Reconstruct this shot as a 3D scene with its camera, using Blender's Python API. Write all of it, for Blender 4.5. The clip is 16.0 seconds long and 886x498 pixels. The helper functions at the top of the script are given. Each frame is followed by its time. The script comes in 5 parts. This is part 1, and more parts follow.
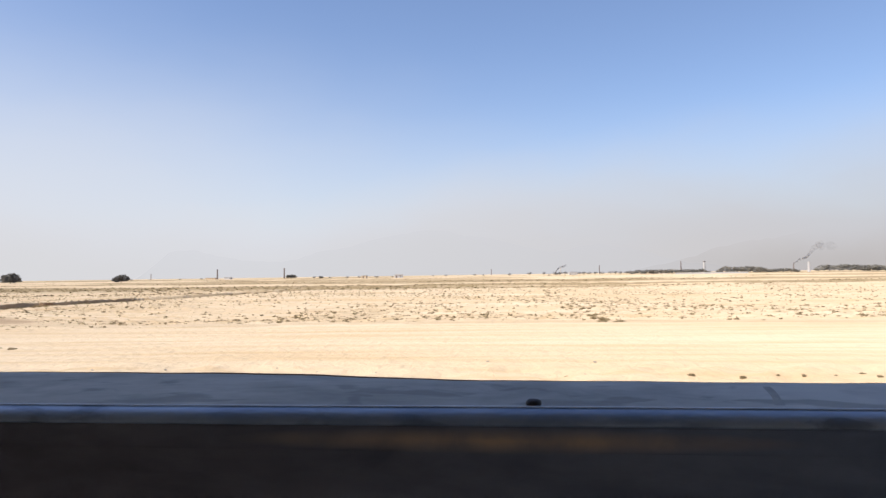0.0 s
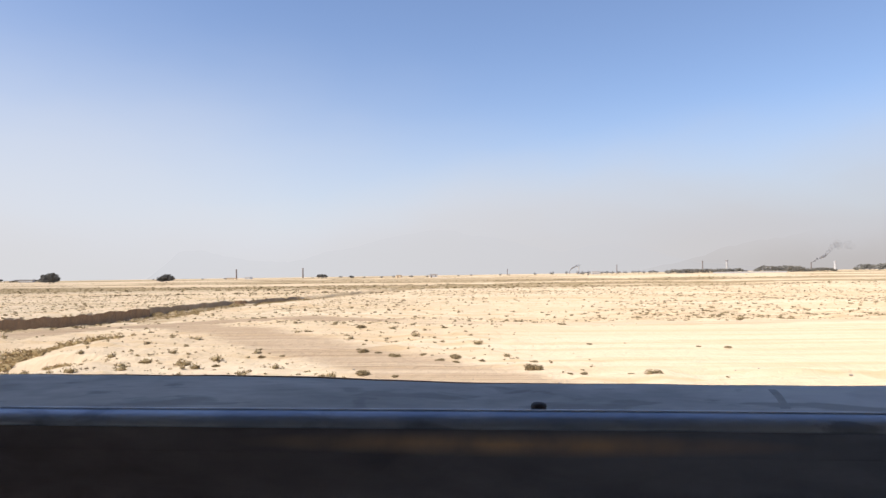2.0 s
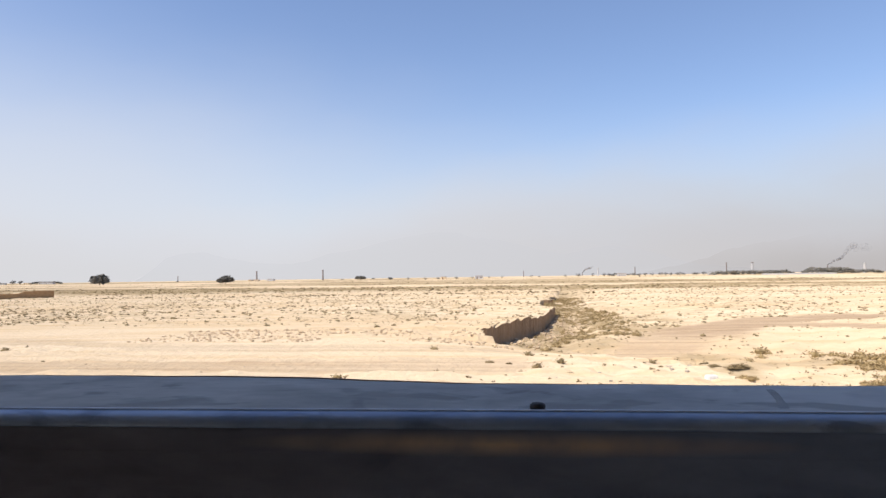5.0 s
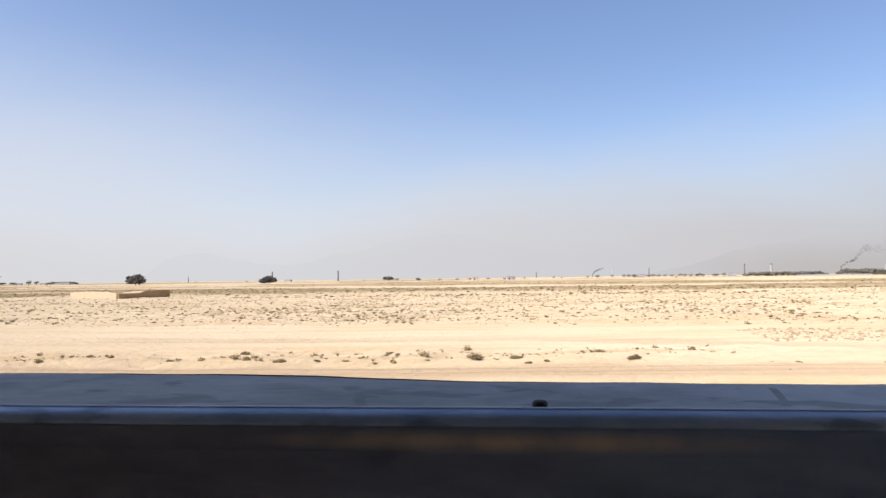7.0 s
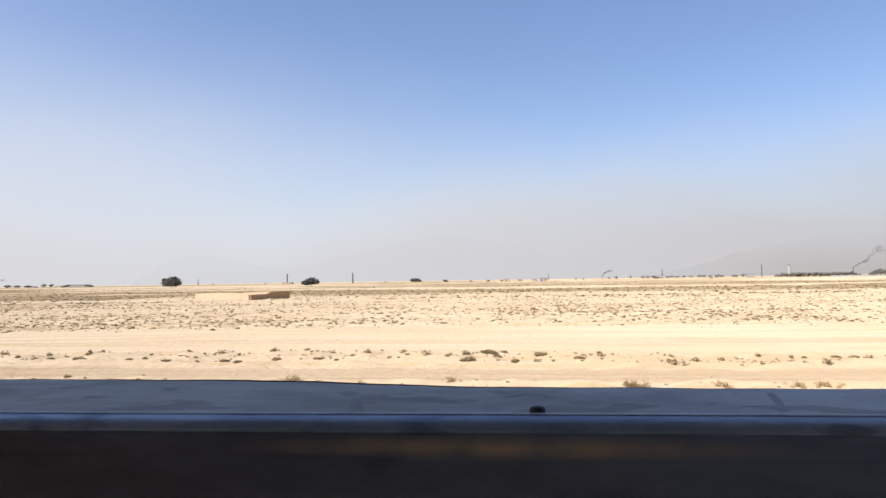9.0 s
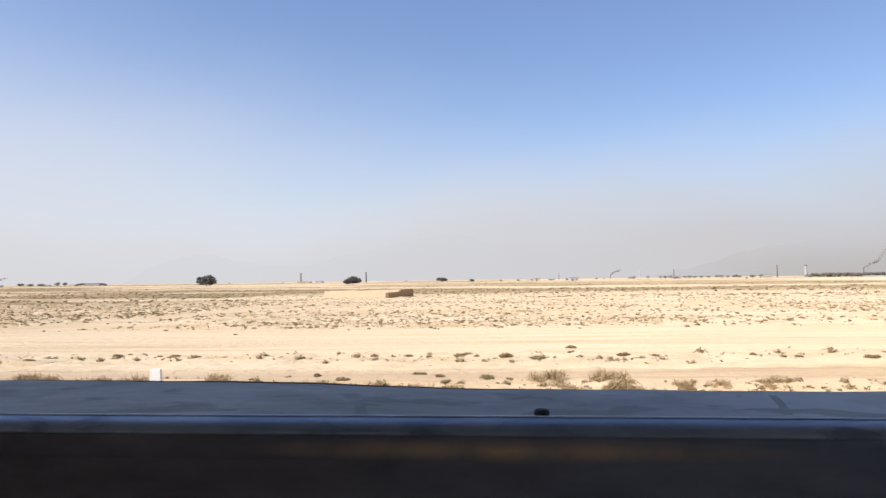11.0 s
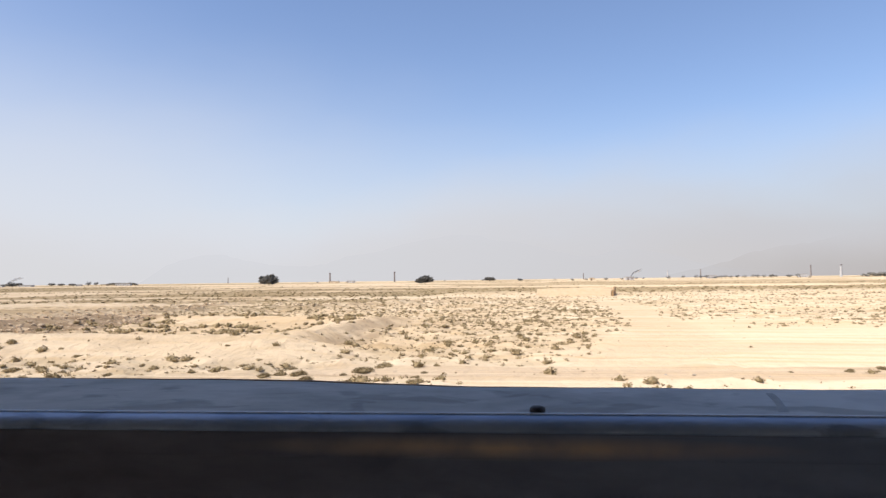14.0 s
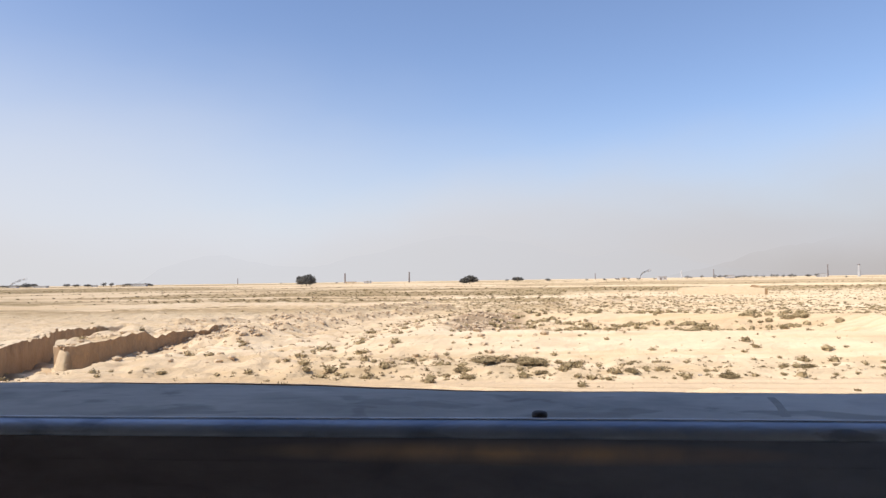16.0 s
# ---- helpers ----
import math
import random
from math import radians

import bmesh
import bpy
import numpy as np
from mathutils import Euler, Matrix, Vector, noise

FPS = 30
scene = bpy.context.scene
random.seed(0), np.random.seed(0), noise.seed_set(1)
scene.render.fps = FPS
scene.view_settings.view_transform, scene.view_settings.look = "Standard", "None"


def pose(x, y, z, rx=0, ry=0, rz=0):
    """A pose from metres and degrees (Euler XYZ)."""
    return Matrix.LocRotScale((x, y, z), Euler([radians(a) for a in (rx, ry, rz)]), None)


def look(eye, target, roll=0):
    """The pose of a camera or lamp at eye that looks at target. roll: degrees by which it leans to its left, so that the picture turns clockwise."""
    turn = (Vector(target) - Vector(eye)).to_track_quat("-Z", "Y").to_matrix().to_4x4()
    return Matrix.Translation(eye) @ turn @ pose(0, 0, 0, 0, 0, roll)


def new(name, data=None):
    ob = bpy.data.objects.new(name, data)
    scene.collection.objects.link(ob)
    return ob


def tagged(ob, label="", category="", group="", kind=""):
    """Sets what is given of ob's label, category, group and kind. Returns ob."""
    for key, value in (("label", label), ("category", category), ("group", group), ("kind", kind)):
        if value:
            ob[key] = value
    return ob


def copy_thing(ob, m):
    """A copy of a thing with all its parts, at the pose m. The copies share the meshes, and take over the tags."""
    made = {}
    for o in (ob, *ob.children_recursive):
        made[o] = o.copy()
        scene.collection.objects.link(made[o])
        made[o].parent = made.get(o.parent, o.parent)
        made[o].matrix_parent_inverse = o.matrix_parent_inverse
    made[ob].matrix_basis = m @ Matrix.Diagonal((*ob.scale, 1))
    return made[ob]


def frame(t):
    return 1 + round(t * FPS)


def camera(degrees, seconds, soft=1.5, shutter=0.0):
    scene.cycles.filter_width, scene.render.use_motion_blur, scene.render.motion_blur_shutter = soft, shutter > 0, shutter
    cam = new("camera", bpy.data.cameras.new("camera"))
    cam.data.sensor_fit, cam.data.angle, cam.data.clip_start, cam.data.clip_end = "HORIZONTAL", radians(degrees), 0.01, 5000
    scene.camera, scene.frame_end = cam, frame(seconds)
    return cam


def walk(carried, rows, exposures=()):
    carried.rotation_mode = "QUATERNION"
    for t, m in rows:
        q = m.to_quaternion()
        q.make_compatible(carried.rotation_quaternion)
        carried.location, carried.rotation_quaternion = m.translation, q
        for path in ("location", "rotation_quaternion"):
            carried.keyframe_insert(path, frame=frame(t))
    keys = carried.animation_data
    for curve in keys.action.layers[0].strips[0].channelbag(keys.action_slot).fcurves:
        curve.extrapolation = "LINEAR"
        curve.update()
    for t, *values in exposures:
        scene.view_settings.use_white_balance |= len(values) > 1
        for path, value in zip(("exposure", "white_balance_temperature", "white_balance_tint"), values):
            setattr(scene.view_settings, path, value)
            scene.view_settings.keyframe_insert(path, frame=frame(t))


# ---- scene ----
cam = camera(66, 16.0, soft=1.45)
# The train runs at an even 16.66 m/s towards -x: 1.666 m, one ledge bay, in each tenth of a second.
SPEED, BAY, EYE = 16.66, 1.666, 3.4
# seconds; sway along and up in metres; yaw to the left, pitch up and roll in degrees
SWAY = [
    (0.0, 0.0050, -0.0015, 6.11, 2.17, -0.79), (0.5, 0.0040, 0.0027, 6.18, 2.16, -0.79), (1.0, 0.0036, 0.0000, 6.22, 2.18, -0.81),
    (1.5, 0.0026, -0.0029, 6.13, 2.22, -0.72), (2.0, 0.0033, 0.0009, 6.32, 2.17, -0.83), (2.5, 0.0017, -0.0005, 6.14, 2.23, -0.79),
    (3.0, 0.0019, -0.0004, 6.23, 2.20, -0.93), (3.5, 0.0008, 0.0004, 5.93, 2.28, -0.86), (4.0, 0.0020, -0.0012, 6.06, 2.29, -0.91),
    (4.5, 0.0000, -0.0010, 5.83, 2.26, -0.92), (5.0, 0.0012, -0.0007, 5.99, 2.35, -0.82), (6.0, 0.0008, -0.0016, 5.96, 2.40, -0.78),
    (7.5, 0.0003, -0.0038, 5.91, 2.46, -0.72), (8.0, 0.0021, -0.0037, 6.09, 2.46, -0.80), (8.5, -0.0038, -0.0047, 5.52, 2.57, -0.72),
    (9.0, -0.0005, -0.0005, 5.77, 2.62, -0.87), (10.0, -0.0020, 0.0008, 5.66, 2.61, -0.80), (11.5, -0.0047, 0.0024, 5.50, 2.59, -0.73),
    (12.0, -0.0019, 0.0033, 5.60, 2.59, -0.85), (12.5, -0.0024, 0.0023, 5.53, 2.60, -0.71), (13.0, -0.0009, 0.0007, 5.68, 2.61, -0.83),
    (13.5, -0.0032, -0.0002, 5.68, 2.61, -0.73), (14.0, -0.0002, -0.0006, 5.84, 2.60, -0.72), (14.5, -0.0042, 0.0004, 5.57, 2.62, -0.64),
    (15.0, -0.0008, 0.0033, 5.95, 2.56, -0.68), (15.5, -0.0031, 0.0023, 5.57, 2.60, -0.80), (16.0, -0.0029, 0.0028, 5.68, 2.64, -0.80)]
walk(cam, [(t, pose(-SPEED * t + along, 0, EYE + up, 90 + pitch, 0, yaw) @ pose(0, 0, 0, 0, 0, roll))
           for t, along, up, yaw, pitch, roll in SWAY])


# ---------- world and sun ----------
SUN_AZ, SUN_EL = radians(-126), radians(52)   # from the north (+y) clockwise; high, behind the train and ahead of it
world = bpy.data.worlds.new("world")
scene.world = world
world.use_nodes = True
wn, wl = world.node_tree.nodes, world.node_tree.links
sky = wn.new("ShaderNodeTexSky")
sky.sky_type, sky.sun_disc = 'NISHITA', False
sky.sun_elevation, sky.sun_rotation = SUN_EL, SUN_AZ
sky.air_density, sky.dust_density, sky.ozone_density = 1.0, 1.0, 1.6
# dust haze: thick at the horizon, thinning upwards, thicker towards the sunward side
coords, split = wn.new("ShaderNodeTexCoord"), wn.new("ShaderNodeSeparateXYZ")
wl.new(coords.outputs["Generated"], split.inputs[0])
lean = wn.new("ShaderNodeMath"); lean.operation = 'MULTIPLY_ADD'
wl.new(split.outputs["X"], lean.inputs[0]); lean.inputs[1].default_value = 0.20
drift, streaks = wn.new("ShaderNodeMapping"), wn.new("ShaderNodeTexNoise")
drift.inputs["Scale"].default_value = (1.0, 1.0, 2.6)
wl.new(coords.outputs["Generated"], drift.inputs["Vector"]); wl.new(drift.outputs[0], streaks.inputs["Vector"])
streaks.inputs["Scale"].default_value, streaks.inputs["Detail"].default_value = 2.6, 4.0
ragged = wn.new("ShaderNodeMath"); ragged.operation = 'MULTIPLY_ADD'
wl.new(streaks.outputs["Fac"], ragged.inputs[0]); ragged.inputs[1].default_value = 0.12
height_up = wn.new("ShaderNodeMath"); height_up.operation = 'SUBTRACT'
wl.new(split.outputs["Z"], height_up.inputs[0]); height_up.inputs[1].default_value = 0.06
wl.new(height_up.outputs[0], ragged.inputs[2]); wl.new(ragged.outputs[0], lean.inputs[2])
haze = wn.new("ShaderNodeMapRange"); haze.interpolation_type = 'SMOOTHERSTEP'
wl.new(lean.outputs[0], haze.inputs["Value"])
haze.inputs["From Min"].default_value, haze.inputs["From Max"].default_value = -0.16, 0.36
haze.inputs["To Min"].default_value, haze.inputs["To Max"].default_value = 0.97, 0.0
low = wn.new("ShaderNodeMapRange"); low.interpolation_type = 'SMOOTHERSTEP'
wl.new(ragged.outputs[0], low.inputs["Value"])
low.inputs["From Min"].default_value, low.inputs["From Max"].default_value = 0.02, 0.27
low.inputs["To Min"].default_value, low.inputs["To Max"].default_value = 0.99, 0.0
most = wn.new("ShaderNodeMath"); most.operation = 'MAXIMUM'
wl.new(haze.outputs[0], most.inputs[0]); wl.new(low.outputs[0], most.inputs[1])
scaled = wn.new("ShaderNodeMix"); scaled.data_type, scaled.blend_type = 'RGBA', 'MULTIPLY'
scaled.inputs["Factor"].default_value = 1.0
wl.new(sky.outputs[0], scaled.inputs["A"]); scaled.inputs["B"].default_value = (0.138, 0.137, 0.152, 1)
dust = wn.new("ShaderNodeMix"); dust.data_type = 'RGBA'
dust.inputs["A"].default_value, dust.inputs["B"].default_value = (0.625, 0.642, 0.700, 1), (0.490, 0.490, 0.525, 1)
band = wn.new("ShaderNodeMapRange")
wl.new(split.outputs["X"], band.inputs["Value"])
band.inputs["From Min"].default_value, band.inputs["From Max"].default_value = -0.35, 0.55
wl.new(band.outputs[0], dust.inputs["Factor"])
mixed = wn.new("ShaderNodeMix"); mixed.data_type = 'RGBA'
wl.new(most.outputs[0], mixed.inputs["Factor"]); wl.new(scaled.outputs["Result"], mixed.inputs["A"]); wl.new(dust.outputs["Result"], mixed.inputs["B"])
# greyer, browner dust right above the ground
ground_dust = wn.new("ShaderNodeMix"); ground_dust.data_type = 'RGBA'
ground_dust.inputs["A"].default_value, ground_dust.inputs["B"].default_value = (0.605, 0.603, 0.622, 1), (0.510, 0.490, 0.495, 1)
wl.new(band.outputs[0], ground_dust.inputs["Factor"])
lowest = wn.new("ShaderNodeMapRange"); lowest.interpolation_type = 'SMOOTHERSTEP'
wl.new(ragged.outputs[0], lowest.inputs["Value"])
lowest.inputs["From Min"].default_value, lowest.inputs["From Max"].default_value = 0.0, 0.115
lowest.inputs["To Min"].default_value, lowest.inputs["To Max"].default_value = 0.9, 0.0
settled = wn.new("ShaderNodeMix"); settled.data_type = 'RGBA'
wl.new(lowest.outputs[0], settled.inputs["Factor"]); wl.new(mixed.outputs["Result"], settled.inputs["A"]); wl.new(ground_dust.outputs["Result"], settled.inputs["B"])
wl.new(settled.outputs["Result"], wn["Background"].inputs["Color"])
wn["Background"].inputs["Strength"].default_value = 1.0

lamp = bpy.data.lights.new("sun", "SUN")
lamp.energy, lamp.angle, lamp.color = 4.65, radians(0.53), (1.0, 0.93, 0.83)
sun = new("sun", lamp)
sun.matrix_world = look((200 * math.sin(SUN_AZ) * math.cos(SUN_EL), 200 * math.cos(SUN_AZ) * math.cos(SUN_EL), 200 * math.sin(SUN_EL)), (0, 0, 0))
scene.view_settings.exposure = 0.20


# ---------- materials ----------
def material(name, colour, rough=0.8, other=None, scale=4.0, stretch=(1, 1, 1), bump=0.0, bump_scale=None, metal=0.0, spread=(0.35, 0.65), each=0.0, spec=None):
    """A surface that varies between two colours at two sizes of noise, with relief; each: how far whole pieces differ."""
    m = bpy.data.materials.new(name)
    m.use_nodes = True
    n, l = m.node_tree.nodes, m.node_tree.links
    b = n["Principled BSDF"]
    b.inputs["Roughness"].default_value, b.inputs["Metallic"].default_value = rough, metal
    if spec is not None:
        b.inputs["Specular IOR Level"].default_value = spec
    tc, mp = n.new("ShaderNodeTexCoord"), n.new("ShaderNodeMapping")
    l.new(tc.outputs["Object"], mp.inputs["Vector"])
    mp.inputs["Scale"].default_value = stretch
    big, fine = n.new("ShaderNodeTexNoise"), n.new("ShaderNodeTexNoise")
    for t, k in ((big, 1.0), (fine, 7.3)):
        l.new(mp.outputs[0], t.inputs["Vector"])
        t.inputs["Scale"].default_value, t.inputs["Detail"].default_value = scale * k, 5.0
    add = n.new("ShaderNodeMath"); add.operation = 'MULTIPLY_ADD'
    l.new(fine.outputs["Fac"], add.inputs[0]); add.inputs[1].default_value = 0.4
    part2 = n.new("ShaderNodeMath"); part2.operation = 'MULTIPLY'
    l.new(big.outputs["Fac"], part2.inputs[0]); part2.inputs[1].default_value = 0.6
    l.new(part2.outputs[0], add.inputs[2])
    mr = n.new("ShaderNodeMapRange")
    l.new(add.outputs[0], mr.inputs["Value"])
    mr.inputs["From Min"].default_value, mr.inputs["From Max"].default_value = spread
    mix = n.new("ShaderNodeMix"); mix.data_type = 'RGBA'
    l.new(mr.outputs[0], mix.inputs["Factor"])
    mix.inputs["A"].default_value = (*colour, 1)
    mix.inputs["B"].default_value = (*(other or colour), 1)
    out = mix.outputs["Result"]
    if each:
        info, hsv, rnd = n.new("ShaderNodeObjectInfo"), n.new("ShaderNodeHueSaturation"), n.new("ShaderNodeMapRange")
        l.new(info.outputs["Random"], rnd.inputs["Value"])
        rnd.inputs["To Min"].default_value, rnd.inputs["To Max"].default_value = 1 - each, 1 + each
        l.new(rnd.outputs[0], hsv.inputs["Value"]); l.new(out, hsv.inputs["Color"])
        out = hsv.outputs[0]
    l.new(out, b.inputs["Base Color"])
    if bump:
        bp = n.new("ShaderNodeBump")
        bp.inputs["Strength"].default_value, bp.inputs["Distance"].default_value = 1.0, bump
        src = fine
        if bump_scale:
            src = n.new("ShaderNodeTexNoise")
            l.new(mp.outputs[0], src.inputs["Vector"])
            src.inputs["Scale"].default_value, src.inputs["Detail"].default_value = bump_scale, 6.0
        l.new(src.outputs["Fac"], bp.inputs["Height"]); l.new(bp.outputs[0], b.inputs["Normal"])
    return m


def foliage(name, colour, other, each=0.12):
    """Leaves and twigs: each loose piece takes its own shade between two colours."""
    m = bpy.data.materials.new(name)
    m.use_nodes = True
    n, l = m.node_tree.nodes, m.node_tree.links
    b = n["Principled BSDF"]
    b.inputs["Roughness"].default_value = 0.9
    b.inputs["Specular IOR Level"].default_value = 0.15
    geo, mix = n.new("ShaderNodeNewGeometry"), n.new("ShaderNodeMix")
    mix.data_type = 'RGBA'
    l.new(geo.outputs["Random Per Island"], mix.inputs["Factor"])
    mix.inputs["A"].default_value, mix.inputs["B"].default_value = (*colour, 1), (*other, 1)
    info, hsv, rnd = n.new("ShaderNodeObjectInfo"), n.new("ShaderNodeHueSaturation"), n.new("ShaderNodeMapRange")
    l.new(info.outputs["Random"], rnd.inputs["Value"])
    rnd.inputs["To Min"].default_value, rnd.inputs["To Max"].default_value = 1 - each, 1 + each
    l.new(rnd.outputs[0], hsv.inputs["Value"]); l.new(mix.outputs["Result"], hsv.inputs["Color"])
    l.new(hsv.outputs[0], b.inputs["Base Color"])
    return m


def ground_material():
    """Pale dusty sand; packed on the roads, olive where dry grass grows, brown where the earth was turned."""
    m = bpy.data.materials.new("desert_sand")
    m.use_nodes = True
    n, l = m.node_tree.nodes, m.node_tree.links
    b = n["Principled BSDF"]
    b.inputs["Roughness"].default_value, b.inputs["Specular IOR Level"].default_value = 0.95, 0.1
    b.inputs["Diffuse Roughness"].default_value = 0.5
    tc = n.new("ShaderNodeTexCoord")

    def tex(scale, stretch, detail=5.0):
        mp, t = n.new("ShaderNodeMapping"), n.new("ShaderNodeTexNoise")
        l.new(tc.outputs["Object"], mp.inputs["Vector"]); mp.inputs["Scale"].default_value = stretch
        l.new(mp.outputs[0], t.inputs["Vector"]); t.inputs["Scale"].default_value, t.inputs["Detail"].default_value = scale, detail
        return t.outputs["Fac"]

    def ranged(v, a, z, lo=0.0, hi=1.0):
        r = n.new("ShaderNodeMapRange")
        l.new(v, r.inputs["Value"])
        for key, val in (("From Min", a), ("From Max", z), ("To Min", lo), ("To Max", hi)):
            r.inputs[key].default_value = val
        return r.outputs[0]

    def blend(f, a, c):
        x = n.new("ShaderNodeMix"); x.data_type = 'RGBA'
        if hasattr(f, "default_value"):
            l.new(f, x.inputs["Factor"])
        for key, val in (("A", a), ("B", c)):
            if isinstance(val, tuple):
                x.inputs[key].default_value = (*val, 1)
            else:
                l.new(val, x.inputs[key])
        return x.outputs["Result"]

    def times(a, c):
        x = n.new("ShaderNodeMath"); x.operation = 'MULTIPLY'
        l.new(a, x.inputs[0])
        if isinstance(c, float):
            x.inputs[1].default_value = c
        else:
            l.new(c, x.inputs[1])
        return x.outputs[0]

    cover = n.new("ShaderNodeAttribute"); cover.attribute_name = "cover"
    part3 = n.new("ShaderNodeSeparateColor"); l.new(cover.outputs["Color"], part3.inputs[0])
    road, grass, earth = part3.outputs
    col = blend(ranged(tex(0.05, (0.35, 1.3, 1)), 0.38, 0.66), SAND_PALE, SAND_TAN)
    col = blend(times(ranged(tex(0.5, (0.12, 1.6, 1)), 0.47, 0.70), 0.75), col, SAND_OCHRE)
    col = blend(times(ranged(tex(1.6, (1, 1, 1)), 0.5, 0.75), 0.35), col, SAND_GREY)
    col = blend(times(road, ranged(tex(0.9, (0.08, 2.2, 1)), 0.3, 0.7, 0.5, 1.0)), col, SAND_PACKED)
    col = blend(times(times(road, ranged(tex(1.0, (0.03, 4.5, 1)), 0.54, 0.62)), 0.8), col, EARTH)
    col = blend(times(grass, ranged(tex(0.6, (0.5, 1.4, 1)), 0.35, 0.58, 0.45, 1.0)), col, GRASS_DRY)
    col = blend(times(earth, ranged(tex(0.8, (1, 1, 1)), 0.2, 0.5, 0.45, 1.0)), col, EARTH)
    l.new(col, b.inputs["Base Color"])
    bp = n.new("ShaderNodeBump")
    bp.inputs["Strength"].default_value, bp.inputs["Distance"].default_value = 1.0, 0.16
    l.new(tex(2.2, (1, 1, 1), 8.0), bp.inputs["Height"])
    fine = n.new("ShaderNodeBump")
    fine.inputs["Strength"].default_value, fine.inputs["Distance"].default_value = 1.0, 0.03
    l.new(tex(7.0, (1, 0.7, 1), 4.0), fine.inputs["Height"])
    l.new(bp.outputs[0], fine.inputs["Normal"]); l.new(fine.outputs[0], b.inputs["Normal"])
    return m


SAND_PALE, SAND_TAN, SAND_OCHRE, SAND_GREY = (0.70, 0.560, 0.385), (0.62, 0.465, 0.290), (0.56, 0.392, 0.212), (0.47, 0.375, 0.262)
SAND_PACKED, GRASS_DRY, EARTH = (0.37, 0.262, 0.168), (0.255, 0.185, 0.088), (0.30, 0.208, 0.122)
SAND = ground_material()
SHRUB = foliage("shrub_foliage", (0.135, 0.100, 0.048), (0.38, 0.288, 0.160))
BRUSH = foliage("wash_brush", (0.25, 0.178, 0.08), (0.48, 0.355, 0.185))
STRAW = foliage("dry_straw", (0.26, 0.18, 0.09), (0.50, 0.37, 0.20))
# both leaf colours are greyed for distance haze, the belts' most
LEAF = foliage("tree_leaves", (0.145, 0.140, 0.125), (0.25, 0.242, 0.220))
HAZED_LEAF = foliage("hazed_leaves", (0.22, 0.208, 0.178), (0.34, 0.322, 0.28))
BARK = material("bark", (0.12, 0.085, 0.06), 0.95, (0.2, 0.15, 0.11), 3.0, (1, 1, 0.2), 0.05)
# mud lightened for the ruin's sunlit front; far houses share it
MUD = material("mud_wall", (0.62, 0.485, 0.32), 0.95, (0.70, 0.56, 0.385), 1.2, (1, 1, 1.6), 0.05)
# brick with the grey of the far haze mixed into its colour
BRICK = material("kiln_brick", (0.20, 0.165, 0.15), 0.9, (0.26, 0.22, 0.20), 0.6, (1, 1, 1), 0.03)
WHITEWASH = material("whitewash", (0.80, 0.79, 0.76), 0.85, (0.68, 0.65, 0.60), 5.0, (1, 1, 0.5), 0.003, spread=(0.45, 0.8))
# far white walls, their white greyed for the haze before them
HAZED_LIME = material("hazed_limewash", (0.56, 0.55, 0.54), 0.9, (0.48, 0.46, 0.44), 0.8, bump=0.02)
# the same mud darkened for the ruin's shaded side
MUD_SHADED = material("shaded_mud_wall", (0.33, 0.205, 0.10), 0.95, (0.43, 0.285, 0.15), 1.2, (1, 1, 1.6), 0.05)
CLOD = material("turned_earth", (0.42, 0.305, 0.19), 0.95, (0.58, 0.44, 0.29), 1.5, bump=0.03)
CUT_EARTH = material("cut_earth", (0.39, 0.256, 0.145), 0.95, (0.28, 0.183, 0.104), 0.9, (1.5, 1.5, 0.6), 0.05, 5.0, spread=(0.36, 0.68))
STONE = material("pale_stone", (0.50, 0.42, 0.33), 0.95, (0.36, 0.30, 0.24), 3.0, bump=0.02, each=0.15)


# ---------- the lie of the land ----------
rng = np.random.default_rng(7)
LATTICE = rng.random((6, 256, 256))


def smooth(a, b, v):
    s = np.clip((v - a) / (b - a), 0, 1)
    return s * s * (3 - 2 * s)


def grain(x, y, layer=0):
    """Smooth value noise from 0 to 1."""
    x, y = np.broadcast_arrays(np.asarray(x, float), np.asarray(y, float))
    i, j = np.floor(x).astype(int), np.floor(y).astype(int)
    u, v = x - i, y - j
    u, v = u * u * (3 - 2 * u), v * v * (3 - 2 * v)
    g = LATTICE[layer]
    a, b = g[i % 256, j % 256], g[(i + 1) % 256, j % 256]
    c, d = g[i % 256, (j + 1) % 256], g[(i + 1) % 256, (j + 1) % 256]
    return (a * (1 - u) + b * u) * (1 - v) + (c * (1 - u) + d * u) * v


def near_line(x, y, points):
    """The distance to a bent line on the ground."""
    best = np.full(np.shape(x), 1e9)
    for (ax, ay), (bx, by) in zip(points, points[1:]):
        s = np.clip(((x - ax) * (bx - ax) + (y - ay) * (by - ay)) / ((bx - ax) ** 2 + (by - ay) ** 2), 0, 1)
        best = np.minimum(best, np.hypot(x - ax - s * (bx - ax), y - ay - s * (by - ay)))
    return best


